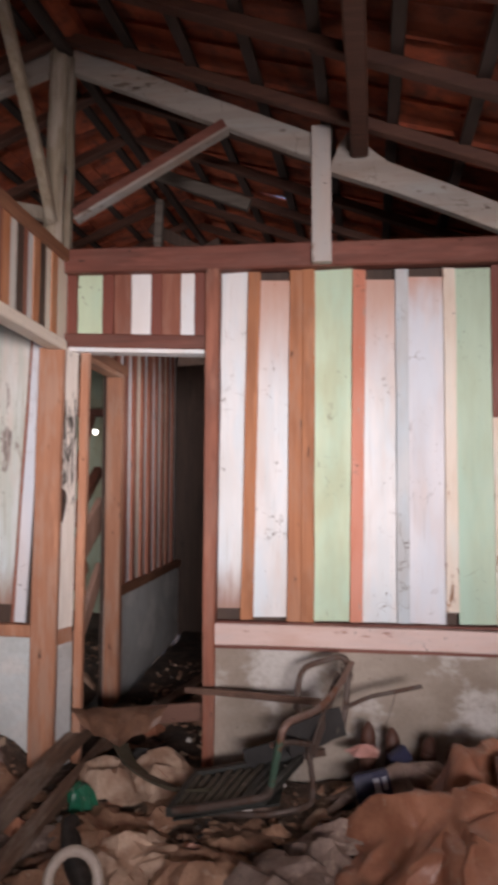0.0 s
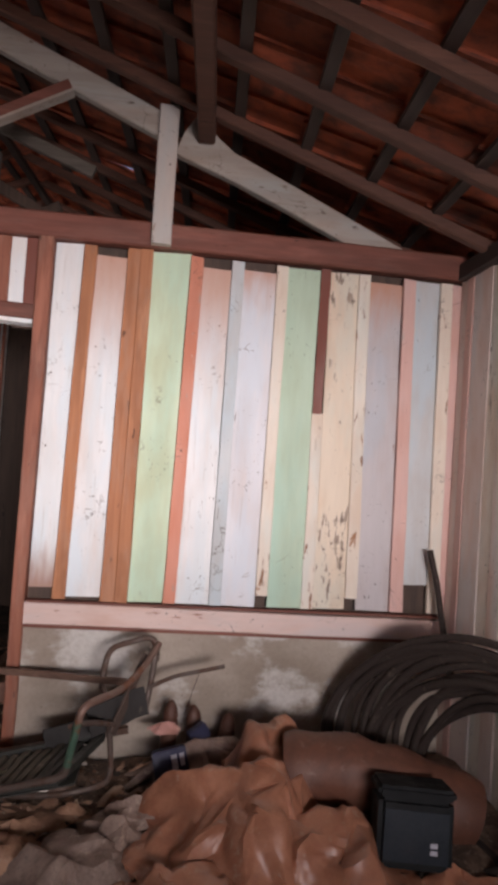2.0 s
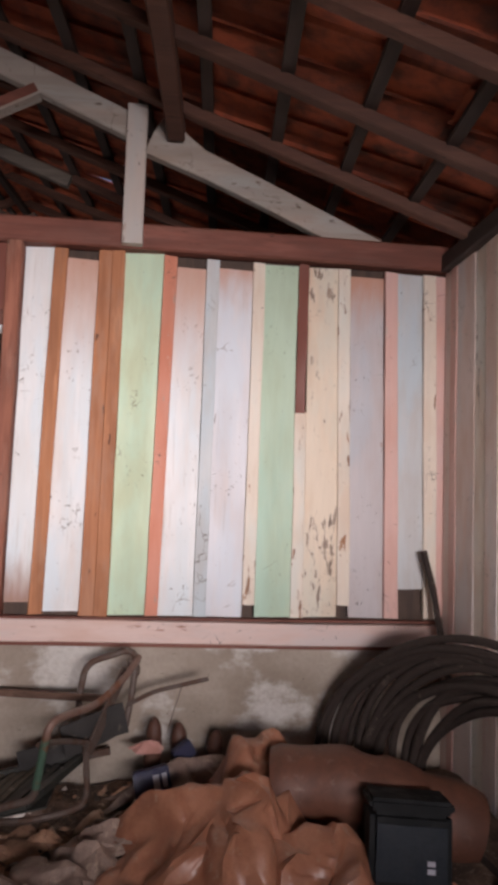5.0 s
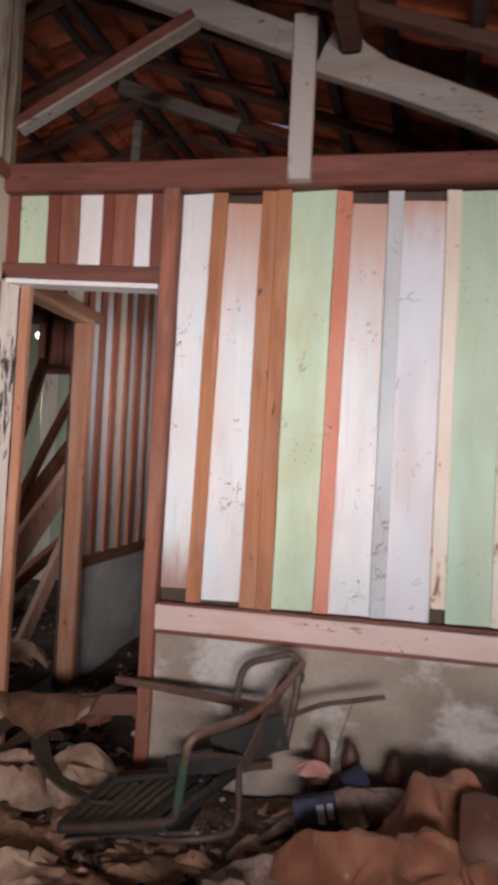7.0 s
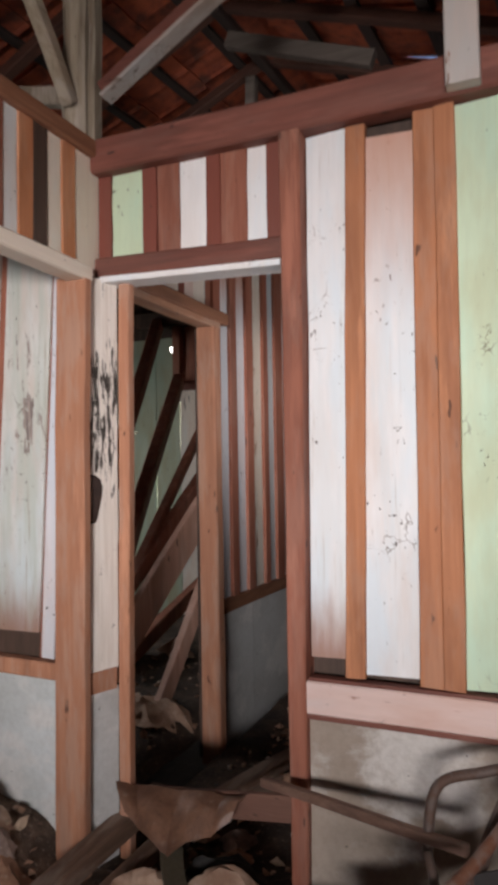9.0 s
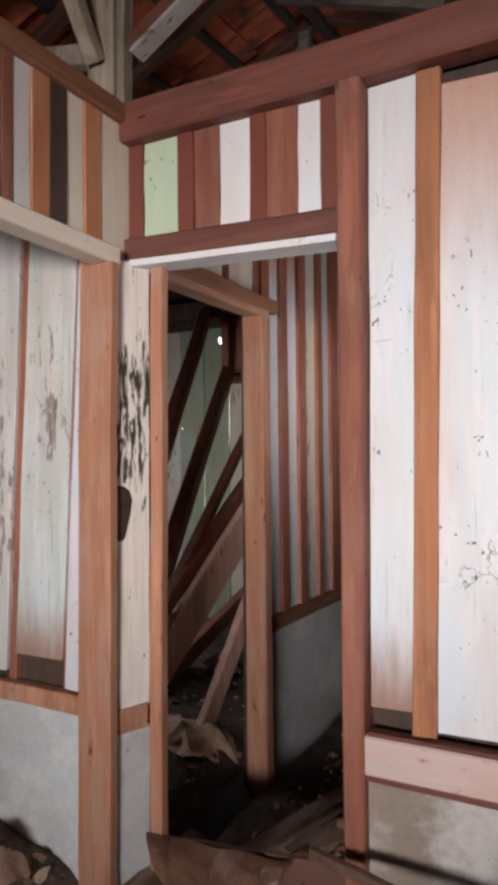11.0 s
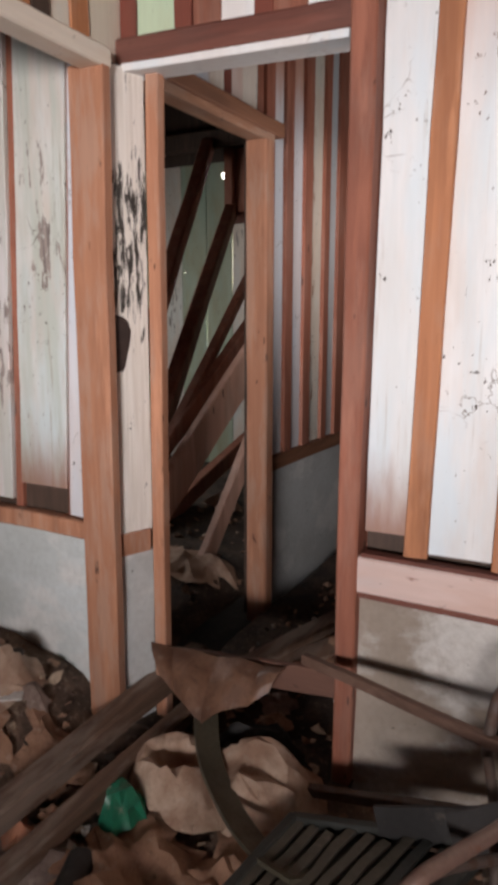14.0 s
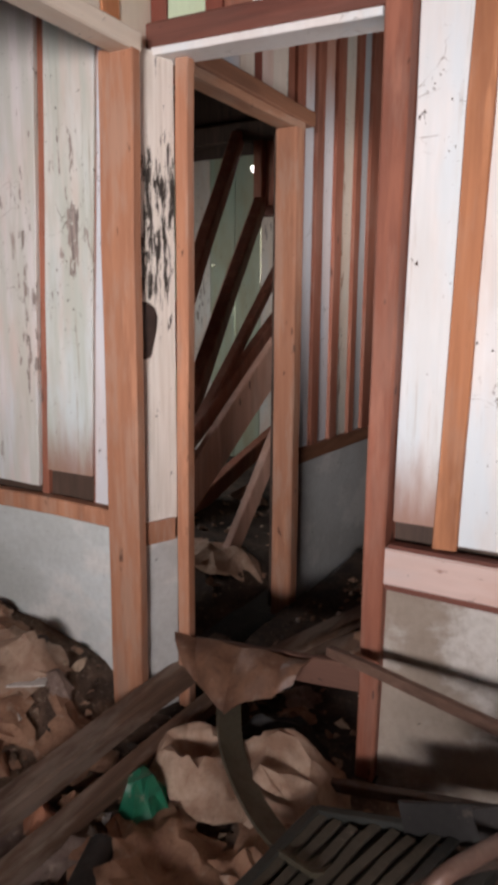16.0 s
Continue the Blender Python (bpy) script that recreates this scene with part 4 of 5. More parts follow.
truss_part("ridge_brace", beam_mesh((-1.03, 3.50, 2.79), (-1.03, 2.75, 3.72), 0.052, 0.05, up=(1, 0, 0), rows=7, wob=0.004, seed=809), M["brace"], "grey stick brace to the ridge")
truss_part("side_strut", beam_mesh((-1.06, 3.56, 2.85), (-1.83, 3.58, 3.04), 0.05, 0.07, rows=5, seed=810), M["pole"])

rear = tagged(empty("rear_truss", "grey second truss, darkened in colour for the dim roof space", "roof truss", (0, 5.2, 2.66)), kind="structure")
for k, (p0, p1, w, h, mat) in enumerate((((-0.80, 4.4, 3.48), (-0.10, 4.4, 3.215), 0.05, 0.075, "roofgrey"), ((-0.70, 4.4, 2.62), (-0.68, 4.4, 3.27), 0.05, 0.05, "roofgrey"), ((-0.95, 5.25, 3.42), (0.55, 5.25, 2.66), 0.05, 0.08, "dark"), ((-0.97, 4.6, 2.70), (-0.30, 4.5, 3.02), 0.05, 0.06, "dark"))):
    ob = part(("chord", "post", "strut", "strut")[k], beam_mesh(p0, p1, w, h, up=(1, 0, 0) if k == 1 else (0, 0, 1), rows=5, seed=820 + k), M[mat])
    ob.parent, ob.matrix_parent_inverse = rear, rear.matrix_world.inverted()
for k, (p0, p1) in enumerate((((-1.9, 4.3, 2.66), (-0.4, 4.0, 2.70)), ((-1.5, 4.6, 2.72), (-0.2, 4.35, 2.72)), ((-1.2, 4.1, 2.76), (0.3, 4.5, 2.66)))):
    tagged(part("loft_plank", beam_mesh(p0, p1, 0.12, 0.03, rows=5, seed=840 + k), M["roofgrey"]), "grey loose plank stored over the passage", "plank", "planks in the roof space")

# ---------------------------------------------------------------- heaps on the floor
def step(a, b, x):
    t = min(max((x - a) / (b - a), 0.0), 1.0)
    return t * t * (3 - 2 * t)


def ground(x, y):
    """Height of the trodden rubbish over the floor boards."""
    z = 0.035 + 0.035 * noise.noise((x * 2.7, y * 2.7, 0.3)) + 0.014 * noise.noise((x * 9, y * 9, 4.1))
    z += 0.10 * step(0.2, 0.7, x) * step(1.9, 2.5, y) * step(3.62, 3.25, y)
    z += step(-1.0, -1.2, x) * step(2.4, 3.4, y) * min(0.145 + 0.17 * (-1.17 - x), 0.25)
    z -= 0.058 * min(max(3.6 - y, 0.0), 2.0)
    return max(z, -0.155)


def heap(name, x0, x1, y0, y1, pitch, label, mat="rubble"):
    bm = bmesh.new()
    nx, ny = int((x1 - x0) / pitch), int((y1 - y0) / pitch)
    g = []
    for j in range(ny + 1):
        g.append([])
        for i in range(nx + 1):
            x, y = x0 + (x1 - x0) * i / nx, y0 + (y1 - y0) * j / ny
            g[-1].append(bm.verts.new((x, y, ground(x, y) + 0.010 * abs(noise.noise((x * 21, y * 21, 2.2))))))
    for j in range(ny):
        for i in range(nx):
            bm.faces.new((g[j][i], g[j][i + 1], g[j + 1][i + 1], g[j + 1][i]))
    return smooth(tagged(part(name, bm, M[mat]), label, "rubble", kind="stuff"), 60)


heap("rubble", -3.3, 1.93, -0.9, 3.535, 0.045, "brown rubble and dirt trodden over the floor")
heap("rubble", -0.96, -0.18, 3.535, 6.7, 0.04, "darker dirt over the passage floor", "soil")
heap("rubble", -3.3, -1.09, 3.66, 6.38, 0.05, "darker dirt over the store room floor", "soil")


def crumple(name, label, category, place, size, turn, amp, seed, mat, n=24, lift=0.0, group="", drape=True, hollow=0.0):
    """A crumpled sheet: straight random creases, ragged outline, edges sunk to the heap."""
    r = random.Random(seed)
    folds = []
    big = mat == "tarp"
    for k in range(6 if big else 7):
        a = r.uniform(0, math.pi)
        f = r.uniform(0.7, 1.5) * (1.0 if k < 3 else (2.0 if big else 2.3))
        folds.append((math.cos(a) * f, math.sin(a) * f, r.uniform(0, 2), (1.0 if k < 3 else 0.38) * r.uniform(0.6, 1.0)))
    lobes = [(k, r.uniform(-0.17, 0.17), r.uniform(0, 6.28)) for k in (2, 3, 5, 9)]
    ct, st = math.cos(turn), math.sin(turn)
    n = max(6, int(max(size) / 0.034)) if n > 10 else n
    bm = bmesh.new()
    g = []
    for j in range(n + 1):
        g.append([])
        for i in range(n + 1):
            jit = 0.26 if 0 < i < n and 0 < j < n else 0.2
            u, v = 2 * (i + r.uniform(-jit, jit)) / n - 1, 2 * (j + r.uniform(-jit, jit)) / n - 1
            ang = math.atan2(v, u)
            rim = max(abs(u), abs(v))
            rad = rim * (1 + sum(w * math.cos(k * ang + p) for k, w, p in lobes)) * (0.86 + 0.14 / max(abs(math.cos(ang)), abs(math.sin(ang))))
            x, y = rad * math.cos(ang), rad * math.sin(ang)
            w = noise.noise((x * 1.3 + seed, y * 1.3, 0.7)) * 0.5
            h = 0.0
            for fx, fy, ph, am in folds:
                t = (fx * (x + w * 0.15) + fy * (y - w * 0.15) + ph) % 2.0
                h += am * ((t / 0.6 if t < 0.6 else (2.0 - t) / 1.4) - 0.5)
            edge = 1 - step(0.45, 1.0, min(rim, 1.0)) * 0.85
            wx = place[0] + (x * ct - y * st) * size[0] / 2 + 0.3 * amp * noise.noise((x * 3, y * 3, seed + 3.3))
            wy = place[1] + (x * st + y * ct) * size[1] / 2 + 0.3 * amp * noise.noise((x * 3, y * 3, seed + 8.3))
            base = ground(wx, wy) if drape else place[2]
            z = base + 0.006 + lift * edge + amp * edge * (0.42 + 0.50 * h) + r.uniform(-0.035, 0.035) * amp + (r.uniform(0.0, 0.012) if rim > 0.9 else 0.0)
            if hollow:
                z += hollow * (math.exp(-((rad - 0.55) / 0.22) ** 2) - 1.1 * math.exp(-(rad / 0.3) ** 2))
            if wy < 3.66 and wx > -0.2:
                wy = min(wy, 3.585)
            if wx < -1.05 and wy < 3.66:
                wy = min(wy, 3.51)
            wx = min(wx, 1.92)
            g[-1].append(bm.verts.new((wx, wy, max(z, -0.15))))
    for j in range(n):
        for i in range(n):
            q = (g[j][i], g[j][i + 1], g[j + 1][i + 1], g[j + 1][i])
            if r.random() < 0.5:
                bm.faces.new((q[0], q[1], q[2]))
                bm.faces.new((q[0], q[2], q[3]))
            else:
                bm.faces.new((q[0], q[1], q[3]))
                bm.faces.new((q[1], q[2], q[3]))
    bmesh.ops.subdivide_edges(bm, edges=list(bm.edges), cuts=1, smooth=0.6, use_grid_fill=True)
    ob = smooth(part(name, bm, M[mat]), 52 if big else 46)
    return tagged(ob, label, category, group)


# timbers lying through the doorway
tagged(part("floor_timber", beam_mesh((-1.05, 1.9, -0.005), (-0.885, 3.84, 0.175), 0.085, 0.075, rows=12, wob=0.004, seed=901), M["floorbeam"]), "long dusty squared timber lying through the doorway", "timber", "timbers on the floor")
tagged(part("floor_timber", beam_mesh((-0.90, 1.9, -0.02), (-0.745, 3.80, 0.125), 0.062, 0.055, rows=12, wob=0.004, seed=902), M["floorbeam"]), "thinner dusty timber lying beside the long one", "timber", "timbers on the floor")
tagged(part("floor_timber", beam_mesh((-0.66, 4.1, 0.05), (-0.22, 5.0, 0.06), 0.12, 0.03, rows=6, wob=0.004, seed=903), M["floorbeam"]), "short dirty board on the passage floor", "timber", "timbers on the floor")
tagged(part("floor_timber", beam_mesh((-0.80, 3.86, 0.07), (-0.44, 5.2, 0.07), 0.09, 0.05, rows=6, wob=0.004, seed=904), M["floorbeam"]), "dusty board lying along the passage floor", "timber", "timbers on the floor")

# big brown plastic sheets and the roll by the wall
crumple("plastic_sheet", "large crumpled brown plastic sheet over the heap", "plastic sheet", (1.00, 2.96, 0), (0.50, 0.60), 0.3, 0.19, 11, "tarp", 40, 0.14, "brown sheets")
crumple("plastic_sheet", "large brown plastic sheet with deep folds", "plastic sheet", (0.78, 2.72, 0), (0.66, 0.72), 1.1, 0.24, 12, "tarp", 44, 0.05, "brown sheets")
crumple("plastic_sheet", "brown plastic sheet folded over at its edge", "plastic sheet", (1.13, 2.52, 0), (0.48, 0.52), 2.0, 0.22, 13, "tarp", 40, 0.02, "brown sheets")
crumple("plastic_sheet", "brown plastic sheet crumpled low on the floor", "plastic sheet", (1.35, 2.20, 0), (0.70, 0.50), 0.2, 0.18, 14, "tarp", 38, 0.02, "brown sheets")
crumple("plastic_sheet", "dull brown plastic sheet, torn", "plastic sheet", (0.55, 2.35, 0), (0.60, 0.45), 0.7, 0.18, 15, "tarp", 38, 0.02, "brown sheets")
roll_pts = curve([(1.02, 2.94, 0.25), (1.25, 2.89, 0.27), (1.50, 2.83, 0.22), (1.76, 2.79, 0.14)], 6)
smooth(tagged(part("rolled_sheet", tube_mesh(roll_pts, 0.15, 20, jitter=0.03, seed=3, radii=[0.145 + 0.008 * math.sin(k * 1.3) for k in range(len(roll_pts))]), M["roll"]), "thick rolled brown sheet lying against the wall", "rolled sheet"), 50)

# paper, sacks and cloth
SACKS = (
    ("paper_sack", "pale torn paper sack with a dark open mouth", "sack", (-0.64, 3.31), (0.34, 0.30), 0.4, 0.05, 21, 0.09, 0.045),
    ("paper_sack", "torn brown paper sack spread on the floor", "paper", (-0.52, 2.98), (0.46, 0.40), 1.0, 0.10, 22, 0.03, 0.0),
    ("paper_sack", "brown paper sack by the door post", "sack", (-0.40, 3.39), (0.40, 0.32), 2.1, 0.11, 23, 0.08, 0.0),
    ("paper_sack", "pale sacking with frayed edges", "sack", (-0.40, 2.78), (0.42, 0.36), 0.2, 0.10, 24, 0.03, 0.0),
    ("paper_sack", "crumpled brown paper on the rubble", "paper", (-0.10, 2.72), (0.38, 0.36), 1.7, 0.11, 25, 0.02, 0.0),
    ("wadded_cloth", "grey-brown crumpled cloth on the heap", "greycloth", (0.20, 2.62), (0.44, 0.42), 0.8, 0.12, 26, 0.05, 0.0),
    ("wadded_cloth", "greyish cloth wadded up on the heap", "greycloth", (0.36, 2.86), (0.34, 0.30), 2.4, 0.11, 27, 0.04, 0.0),
    ("paper_sack", "brown paper lying by the post", "paper", (-1.02, 3.22), (0.26, 0.22), 0.5, 0.06, 28, 0.01, 0.0),
    ("paper_sack", "pale crumpled paper in the bay", "sack", (-1.38, 3.28), (0.36, 0.32), 1.3, 0.10, 29, 0.02, 0.0),
    ("paper_sack", "brown crumpled paper in the bay", "paper", (-1.62, 3.36), (0.34, 0.26), 2.2, 0.10, 30, 0.02, 0.0),
    ("paper_sack", "torn brown paper in the bay", "paper", (-1.26, 3.02), (0.36, 0.30), 0.9, 0.09, 31, 0.02, 0.0),
    ("paper_sack", "pale torn sack in the bay", "sack", (-1.66, 3.06), (0.40, 0.34), 0.1, 0.10, 32, 0.02, 0.0),
    ("paper_sack", "brown paper trodden flat", "paper", (-0.62, 2.62), (0.40, 0.34), 2.7, 0.09, 33, 0.02, 0.0),
    ("wadded_cloth", "dusty brown cloth on the floor", "greycloth", (-0.86, 2.92), (0.26, 0.24), 1.4, 0.07, 34, 0.01, 0.0),
    ("paper_sack", "brown paper sheet under the frame", "paper", (0.02, 3.02), (0.34, 0.26), 0.6, 0.05, 35, 0.0, 0.0),
    ("paper_sack", "brown paper at the foot of the wall", "paper", (-0.30, 3.20), (0.28, 0.24), 1.9, 0.06, 36, 0.0, 0.0),
    ("wadded_cloth", "dull brown cloth among the bottles", "greycloth", (0.64, 3.26), (0.50, 0.22), 0.1, 0.08, 37, 0.06, 0.0),
    ("paper_sack", "pale paper wadded in the store room", "sack", (-1.34, 4.50), (0.40, 0.30), 0.9, 0.10, 38, 0.0, 0.0),
    ("paper_sack", "small pale paper in the store room", "sack", (-1.62, 5.30), (0.20, 0.18), 0.9, 0.07, 39, 0.05, 0.0),
    ("paper_sack", "brown paper on the passage floor", "paper", (-0.40, 4.35), (0.40, 0.30), 0.3, 0.05, 40, 0.0, 0.0),
    ("paper_sack", "brown paper near the window", "paper", (-0.2, 2.32), (0.5, 0.4), 0.3, 0.09, 41, 0.0, 0.0),
    ("wadded_cloth", "grey-brown cloth trodden flat", "greycloth", (-1.1, 2.55), (0.45, 0.4), 1.3, 0.08, 42, 0.0, 0.0),
)
for name, label, mat, (x, y), size, turn, amp, seed, lift, hollow in SACKS:
    crumple(name, label, name.replace("_", " "), (x, y, 0), size, turn, amp, seed, mat, 26, lift, "crumpled paper and cloth", True, hollow)
crumple("rubber_mat", "black rubber mat lying before the threshold", "rubber mat", (-0.47, 3.56, 0), (0.34, 0.09), 0.05, 0.03, 54, "rubber", 18, 0.10)
crumple("white_rag", "white rag lying beside the tray", "rag", (-0.08, 3.25, 0), (0.27, 0.15), 0.2, 0.10, 51, "rag", 22, 0.06)
crumple("green_bag", "small green plastic bag", "plastic bag", (-0.70, 3.15, 0), (0.14, 0.14), 0.6, 0.06, 52, "greenrag", 20, 0.09)
crumple("pink_bag", "pink plastic packet on the heap", "packet", (0.525, 3.32, 0.235), (0.15, 0.10), 0.2, 0.05, 53, "pinkbag", 18, 0.02, drape=False)

rnd = random.Random(31)
for k in range(64):
    x, y = rnd.uniform(-1.8, 1.2), rnd.uniform(2.35, 3.42)
    if k > 54:
        x, y = rnd.uniform(-0.8, -0.3), rnd.uniform(3.75, 5.2)
    elif -1.16 < x < -0.86 and y > 3.3:
        continue
    sz = rnd.uniform(0.07, 0.19)
    mat = rnd.choice(("paper", "paper", "sack", "card", "greycloth", "tarp", "paper"))
    crumple("paper_scrap", "torn crumpled scrap of brown paper on the heap", "paper scrap", (x, y, 0), (sz, sz * rnd.uniform(0.6, 1.0)), rnd.uniform(0, 6), sz * 0.32, 900 + k, mat, 6, rnd.uniform(0.005, 0.03), "torn scraps")

# loose scraps
rnd = random.Random(77)
bm = bmesh.new()
for k in range(2600):
    if k < 1900:
        x, y = rnd.uniform(-1.9, 1.6), rnd.uniform(2.2, 3.48)
    elif k < 2250:
        x, y = rnd.uniform(-0.85, -0.25), rnd.uniform(3.5, 5.6)
    else:
        x, y = rnd.uniform(-2.2, -1.1), rnd.uniform(3.8, 5.4)
    if -1.12 < x < -0.88 and 3.4 < y < 3.75:
        continue
    r = rnd.uniform(0.006, 0.028) * (1.5 if rnd.random() < 0.15 else 1)
    z = ground(x, y) + rnd.uniform(0.004, 0.022)
    a = rnd.uniform(0, 6.28)
    m = pose(x, y, z, rnd.uniform(-40, 40), rnd.uniform(-40, 40), math.degrees(a))
    n = rnd.choice((4, 5, 6))
    ring = [m @ Vector((math.cos(6.283 * i / n) * r * rnd.uniform(0.5, 1.3), math.sin(6.283 * i / n) * r * rnd.uniform(0.5, 1.0), rnd.uniform(-0.3, 0.3) * r)) for i in range(n)]
    low = [bm.verts.new(p - Vector((0, 0, 0.002))) for p in ring]
    c = bm.verts.new(m @ Vector((0, 0, rnd.uniform(0.1, 0.5) * r)))
    for i in range(n):
        bm.faces.new((low[i], low[(i + 1) % n], c))
    bm.faces.new(low[::-1])
tagged(part("scraps", bm, M["litter"]), "torn paper, leaf and plaster scraps strewn over the heap", "litter", kind="stuff")

# reddish plank and a folded sheet at the threshold
tagged(part("plank", beam_mesh((-0.925, 3.655, 0.232), (-0.240, 3.68, 0.300), 0.024, 0.090, rows=8, wob=0.004, seed=531), M["plank"]), "reddish worn plank lying on edge across the threshold", "plank")
bm = bmesh.new()
g = []
for i in range(25):
    f = i / 24
    fold = abs((f * 3.0) % 1.0 - 0.5) * 2
    row = []
    for j in range(13):
        d = j / 12
        top = Vector((-0.925 + 0.50 * f, 3.605 + 0.03 * f, 0.305 + 0.02 * f))
        g0, g1 = min(f / 0.5, 1.0), max((f - 0.5) / 0.5, 0.0)
        low = Vector((-0.83 + 0.21 * g0 + 0.17 * g1, 3.52 - 0.10 * g0 + 0.15 * g1, 0.245 - 0.045 * g0 + 0.06 * g1))
        p = top.lerp(low, d) + Vector((0.0, -0.4, 0.6)) * ((0.022 + 0.022 * d) * (fold ** 0.6 - 0.5) + 0.035 * math.sin(math.pi * d) * 0.8)
        p += Vector((0, -0.4, 0.6)) * 0.012 * noise.noise((f * 6, d * 4, 5.0))
        row.append(bm.verts.new(p))
    g.append(row)
for i in range(24):
    for j in range(12):
        bm.faces.new((g[i][j], g[i + 1][j], g[i + 1][j + 1], g[i][j + 1]))
bmesh.ops.recalc_face_normals(bm, faces=bm.faces)
bmesh.ops.solidify(bm, geom=list(bm.faces), thickness=0.005)
smooth(tagged(part("cardboard", bm, M["card"]), "folded damp cardboard hanging over the threshold plank", "cardboard"), 45)

# olive belt and black pipe
pts = curve([(-0.66, 3.56, 0.19), (-0.63, 3.48, 0.195), (-0.538, 3.35, 0.15), (-0.398, 3.218, 0.135), (-0.245, 3.103, 0.15), (-0.10, 3.03, 0.19)], 6)
bm = bmesh.new()
secs = []
for i, p in enumerate(pts):
    d = (pts[min(i + 1, len(pts) - 1)] - pts[max(i - 1, 0)]).normalized()
    side = d.cross(Vector((0.25, 0.2, 1))).normalized()
    up = side.cross(d)
    wd = 0.038
    secs.append([p - side * wd - up * 0.004, p - side * wd * 0.5 - up * 0.010, p + side * wd * 0.5 - up * 0.010, p + side * wd - up * 0.004, p + side * wd + up * 0.006, p + up * 0.002, p - side * wd + up * 0.006])
sweep(bm, secs)
smooth(tagged(part("rubber_belt", bm, M["belt"]), "olive black rubber belt curling over the paper", "rubber belt"), 40)
pts = curve([(-0.675, 2.955, 0.06), (-0.585, 2.72, 0.045), (-0.50, 2.59, 0.035), (-0.38, 2.35, 0.02)], 6)
smooth(tagged(part("black_pipe", tube_mesh(pts, 0.040, 14), M["rubber"]), "length of black plastic pipe on the floor", "pipe"), 40)
pts = [(-0.465 + 0.084 * math.cos(a), 2.39 + 0.03 * math.sin(a), 0.150 + 0.085 * math.sin(a)) for a in (2 * math.pi * k / 24 for k in range(25))]
smooth(tagged(part("pipe_bend", tube_mesh(pts, 0.018, 10), M["whitepvc"]), "dirty white pipe bend standing in the rubbish", "pipe"), 40)

# tipped barrow frame with a slatted tray
barrow = empty("wheelbarrow", "tipped wheelbarrow frame of bent tube with a dark slatted tray", "wheelbarrow", (0.05, 3.0, 0.05))


def barrow_part(name, bm, mat, label=""):
    ob = part(name, bm, M[mat], None, label)
    ob.parent, ob.matrix_parent_inverse = barrow, barrow.matrix_world.inverted()
    return smooth(ob, 40)


R = 0.0142
barrow_part("side_tube", tube_mesh(curve([(0.475, 3.32, 0.645), (0.42, 3.18, 0.590), (0.335, 3.00, 0.545), (0.250, 2.82, 0.558), (0.215, 2.75, 0.560), (0.196, 2.735, 0.535), (0.190, 2.745, 0.505)], 6), R, 10), "pinktube", "dull pink painted tube")
barrow_part("leg_tube", tube_mesh(curve([(0.190, 2.744, 0.510), (0.170, 2.78, 0.41), (0.152, 2.812, 0.31)], 5), R * 1.06, 10), "greentube", "green painted tube")
barrow_part("front_tube", tube_mesh(curve([(0.153, 2.810, 0.315), (0.144, 2.818, 0.280), (0.115, 2.822, 0.258), (0.05, 2.83, 0.240), (-0.10, 2.86, 0.195), (-0.24, 2.88, 0.165)], 6), R * 0.96, 10), "steel")
barrow_part("side_tube", tube_mesh(curve([(0.24, 3.26, 0.46), (0.27, 3.18, 0.40), (0.30, 3.06, 0.26), (0.305, 3.02, 0.19), (0.27, 2.98, 0.16), (0.10, 2.94, 0.14), (-0.10, 2.98, 0.12)], 6), R * 0.85, 10), "steel")
barrow_part("handle", tube_mesh(curve([(0.232, 3.30, 0.44), (0.236, 3.31, 0.52), (0.25, 3.32, 0.59), (0.285, 3.33, 0.625), (0.36, 3.33, 0.65), (0.42, 3.33, 0.668), (0.455, 3.33, 0.65), (0.46, 3.32, 0.60), (0.452, 3.30, 0.50), (0.43, 3.26, 0.36)], 5), R, 10), "steel", "dark bent tube loop")
barrow_part("long_bar", beam_mesh((-0.309, 3.505, 0.448), (0.335, 3.255, 0.49), 0.026, 0.028, rows=5, wob=0.002, seed=71), "bar", "brown wooden bar")
barrow_part("rod", tube_mesh(curve([(0.435, 3.28, 0.455), (0.55, 3.26, 0.515), (0.66, 3.25, 0.545), (0.775, 3.24, 0.575)], 4), 0.010, 8), "steel")
barrow_part("cross_tube", tube_mesh(curve([(0.155, 2.80, 0.46), (0.22, 2.95, 0.42), (0.30, 3.10, 0.36)], 4), 0.011, 8), "steel")
barrow_part("brace", beam_mesh((0.42, 3.29, 0.60), (0.30, 3.10, 0.32), 0.012, 0.05, rows=4, seed=72), "steel")
barrow_part("wire", tube_mesh(curve([(0.665, 3.25, 0.545), (0.63, 3.27, 0.42), (0.61, 3.28, 0.34)], 3), 0.0018, 6), "steel")
A, B, C, D = Vector((-0.26, 2.90, 0.150)), Vector((-0.21, 3.22, 0.165)), Vector((0.25, 3.26, 0.245)), Vector((0.12, 2.84, 0.245))
# first seven slats: dusty, and paler in colour for the light on that side
for k in range(10):
    f = (k + 0.5) / 10
    p, q = A.lerp(D, f), B.lerp(C, f)
    barrow_part("slat", beam_mesh(p, q.lerp(p, 0.05 * (k % 3)), 0.024, 0.012, rows=5, wob=0.004, seed=k), "lit_dustslat" if k < 7 else "tray")
barrow_part("tray_pan", beam_mesh(A.lerp(B, 0.5) - Vector((0, 0, 0.03)), D.lerp(C, 0.5) - Vector((0, 0, 0.03)), 0.36, 0.006, rows=4, wob=0.001), "tray")
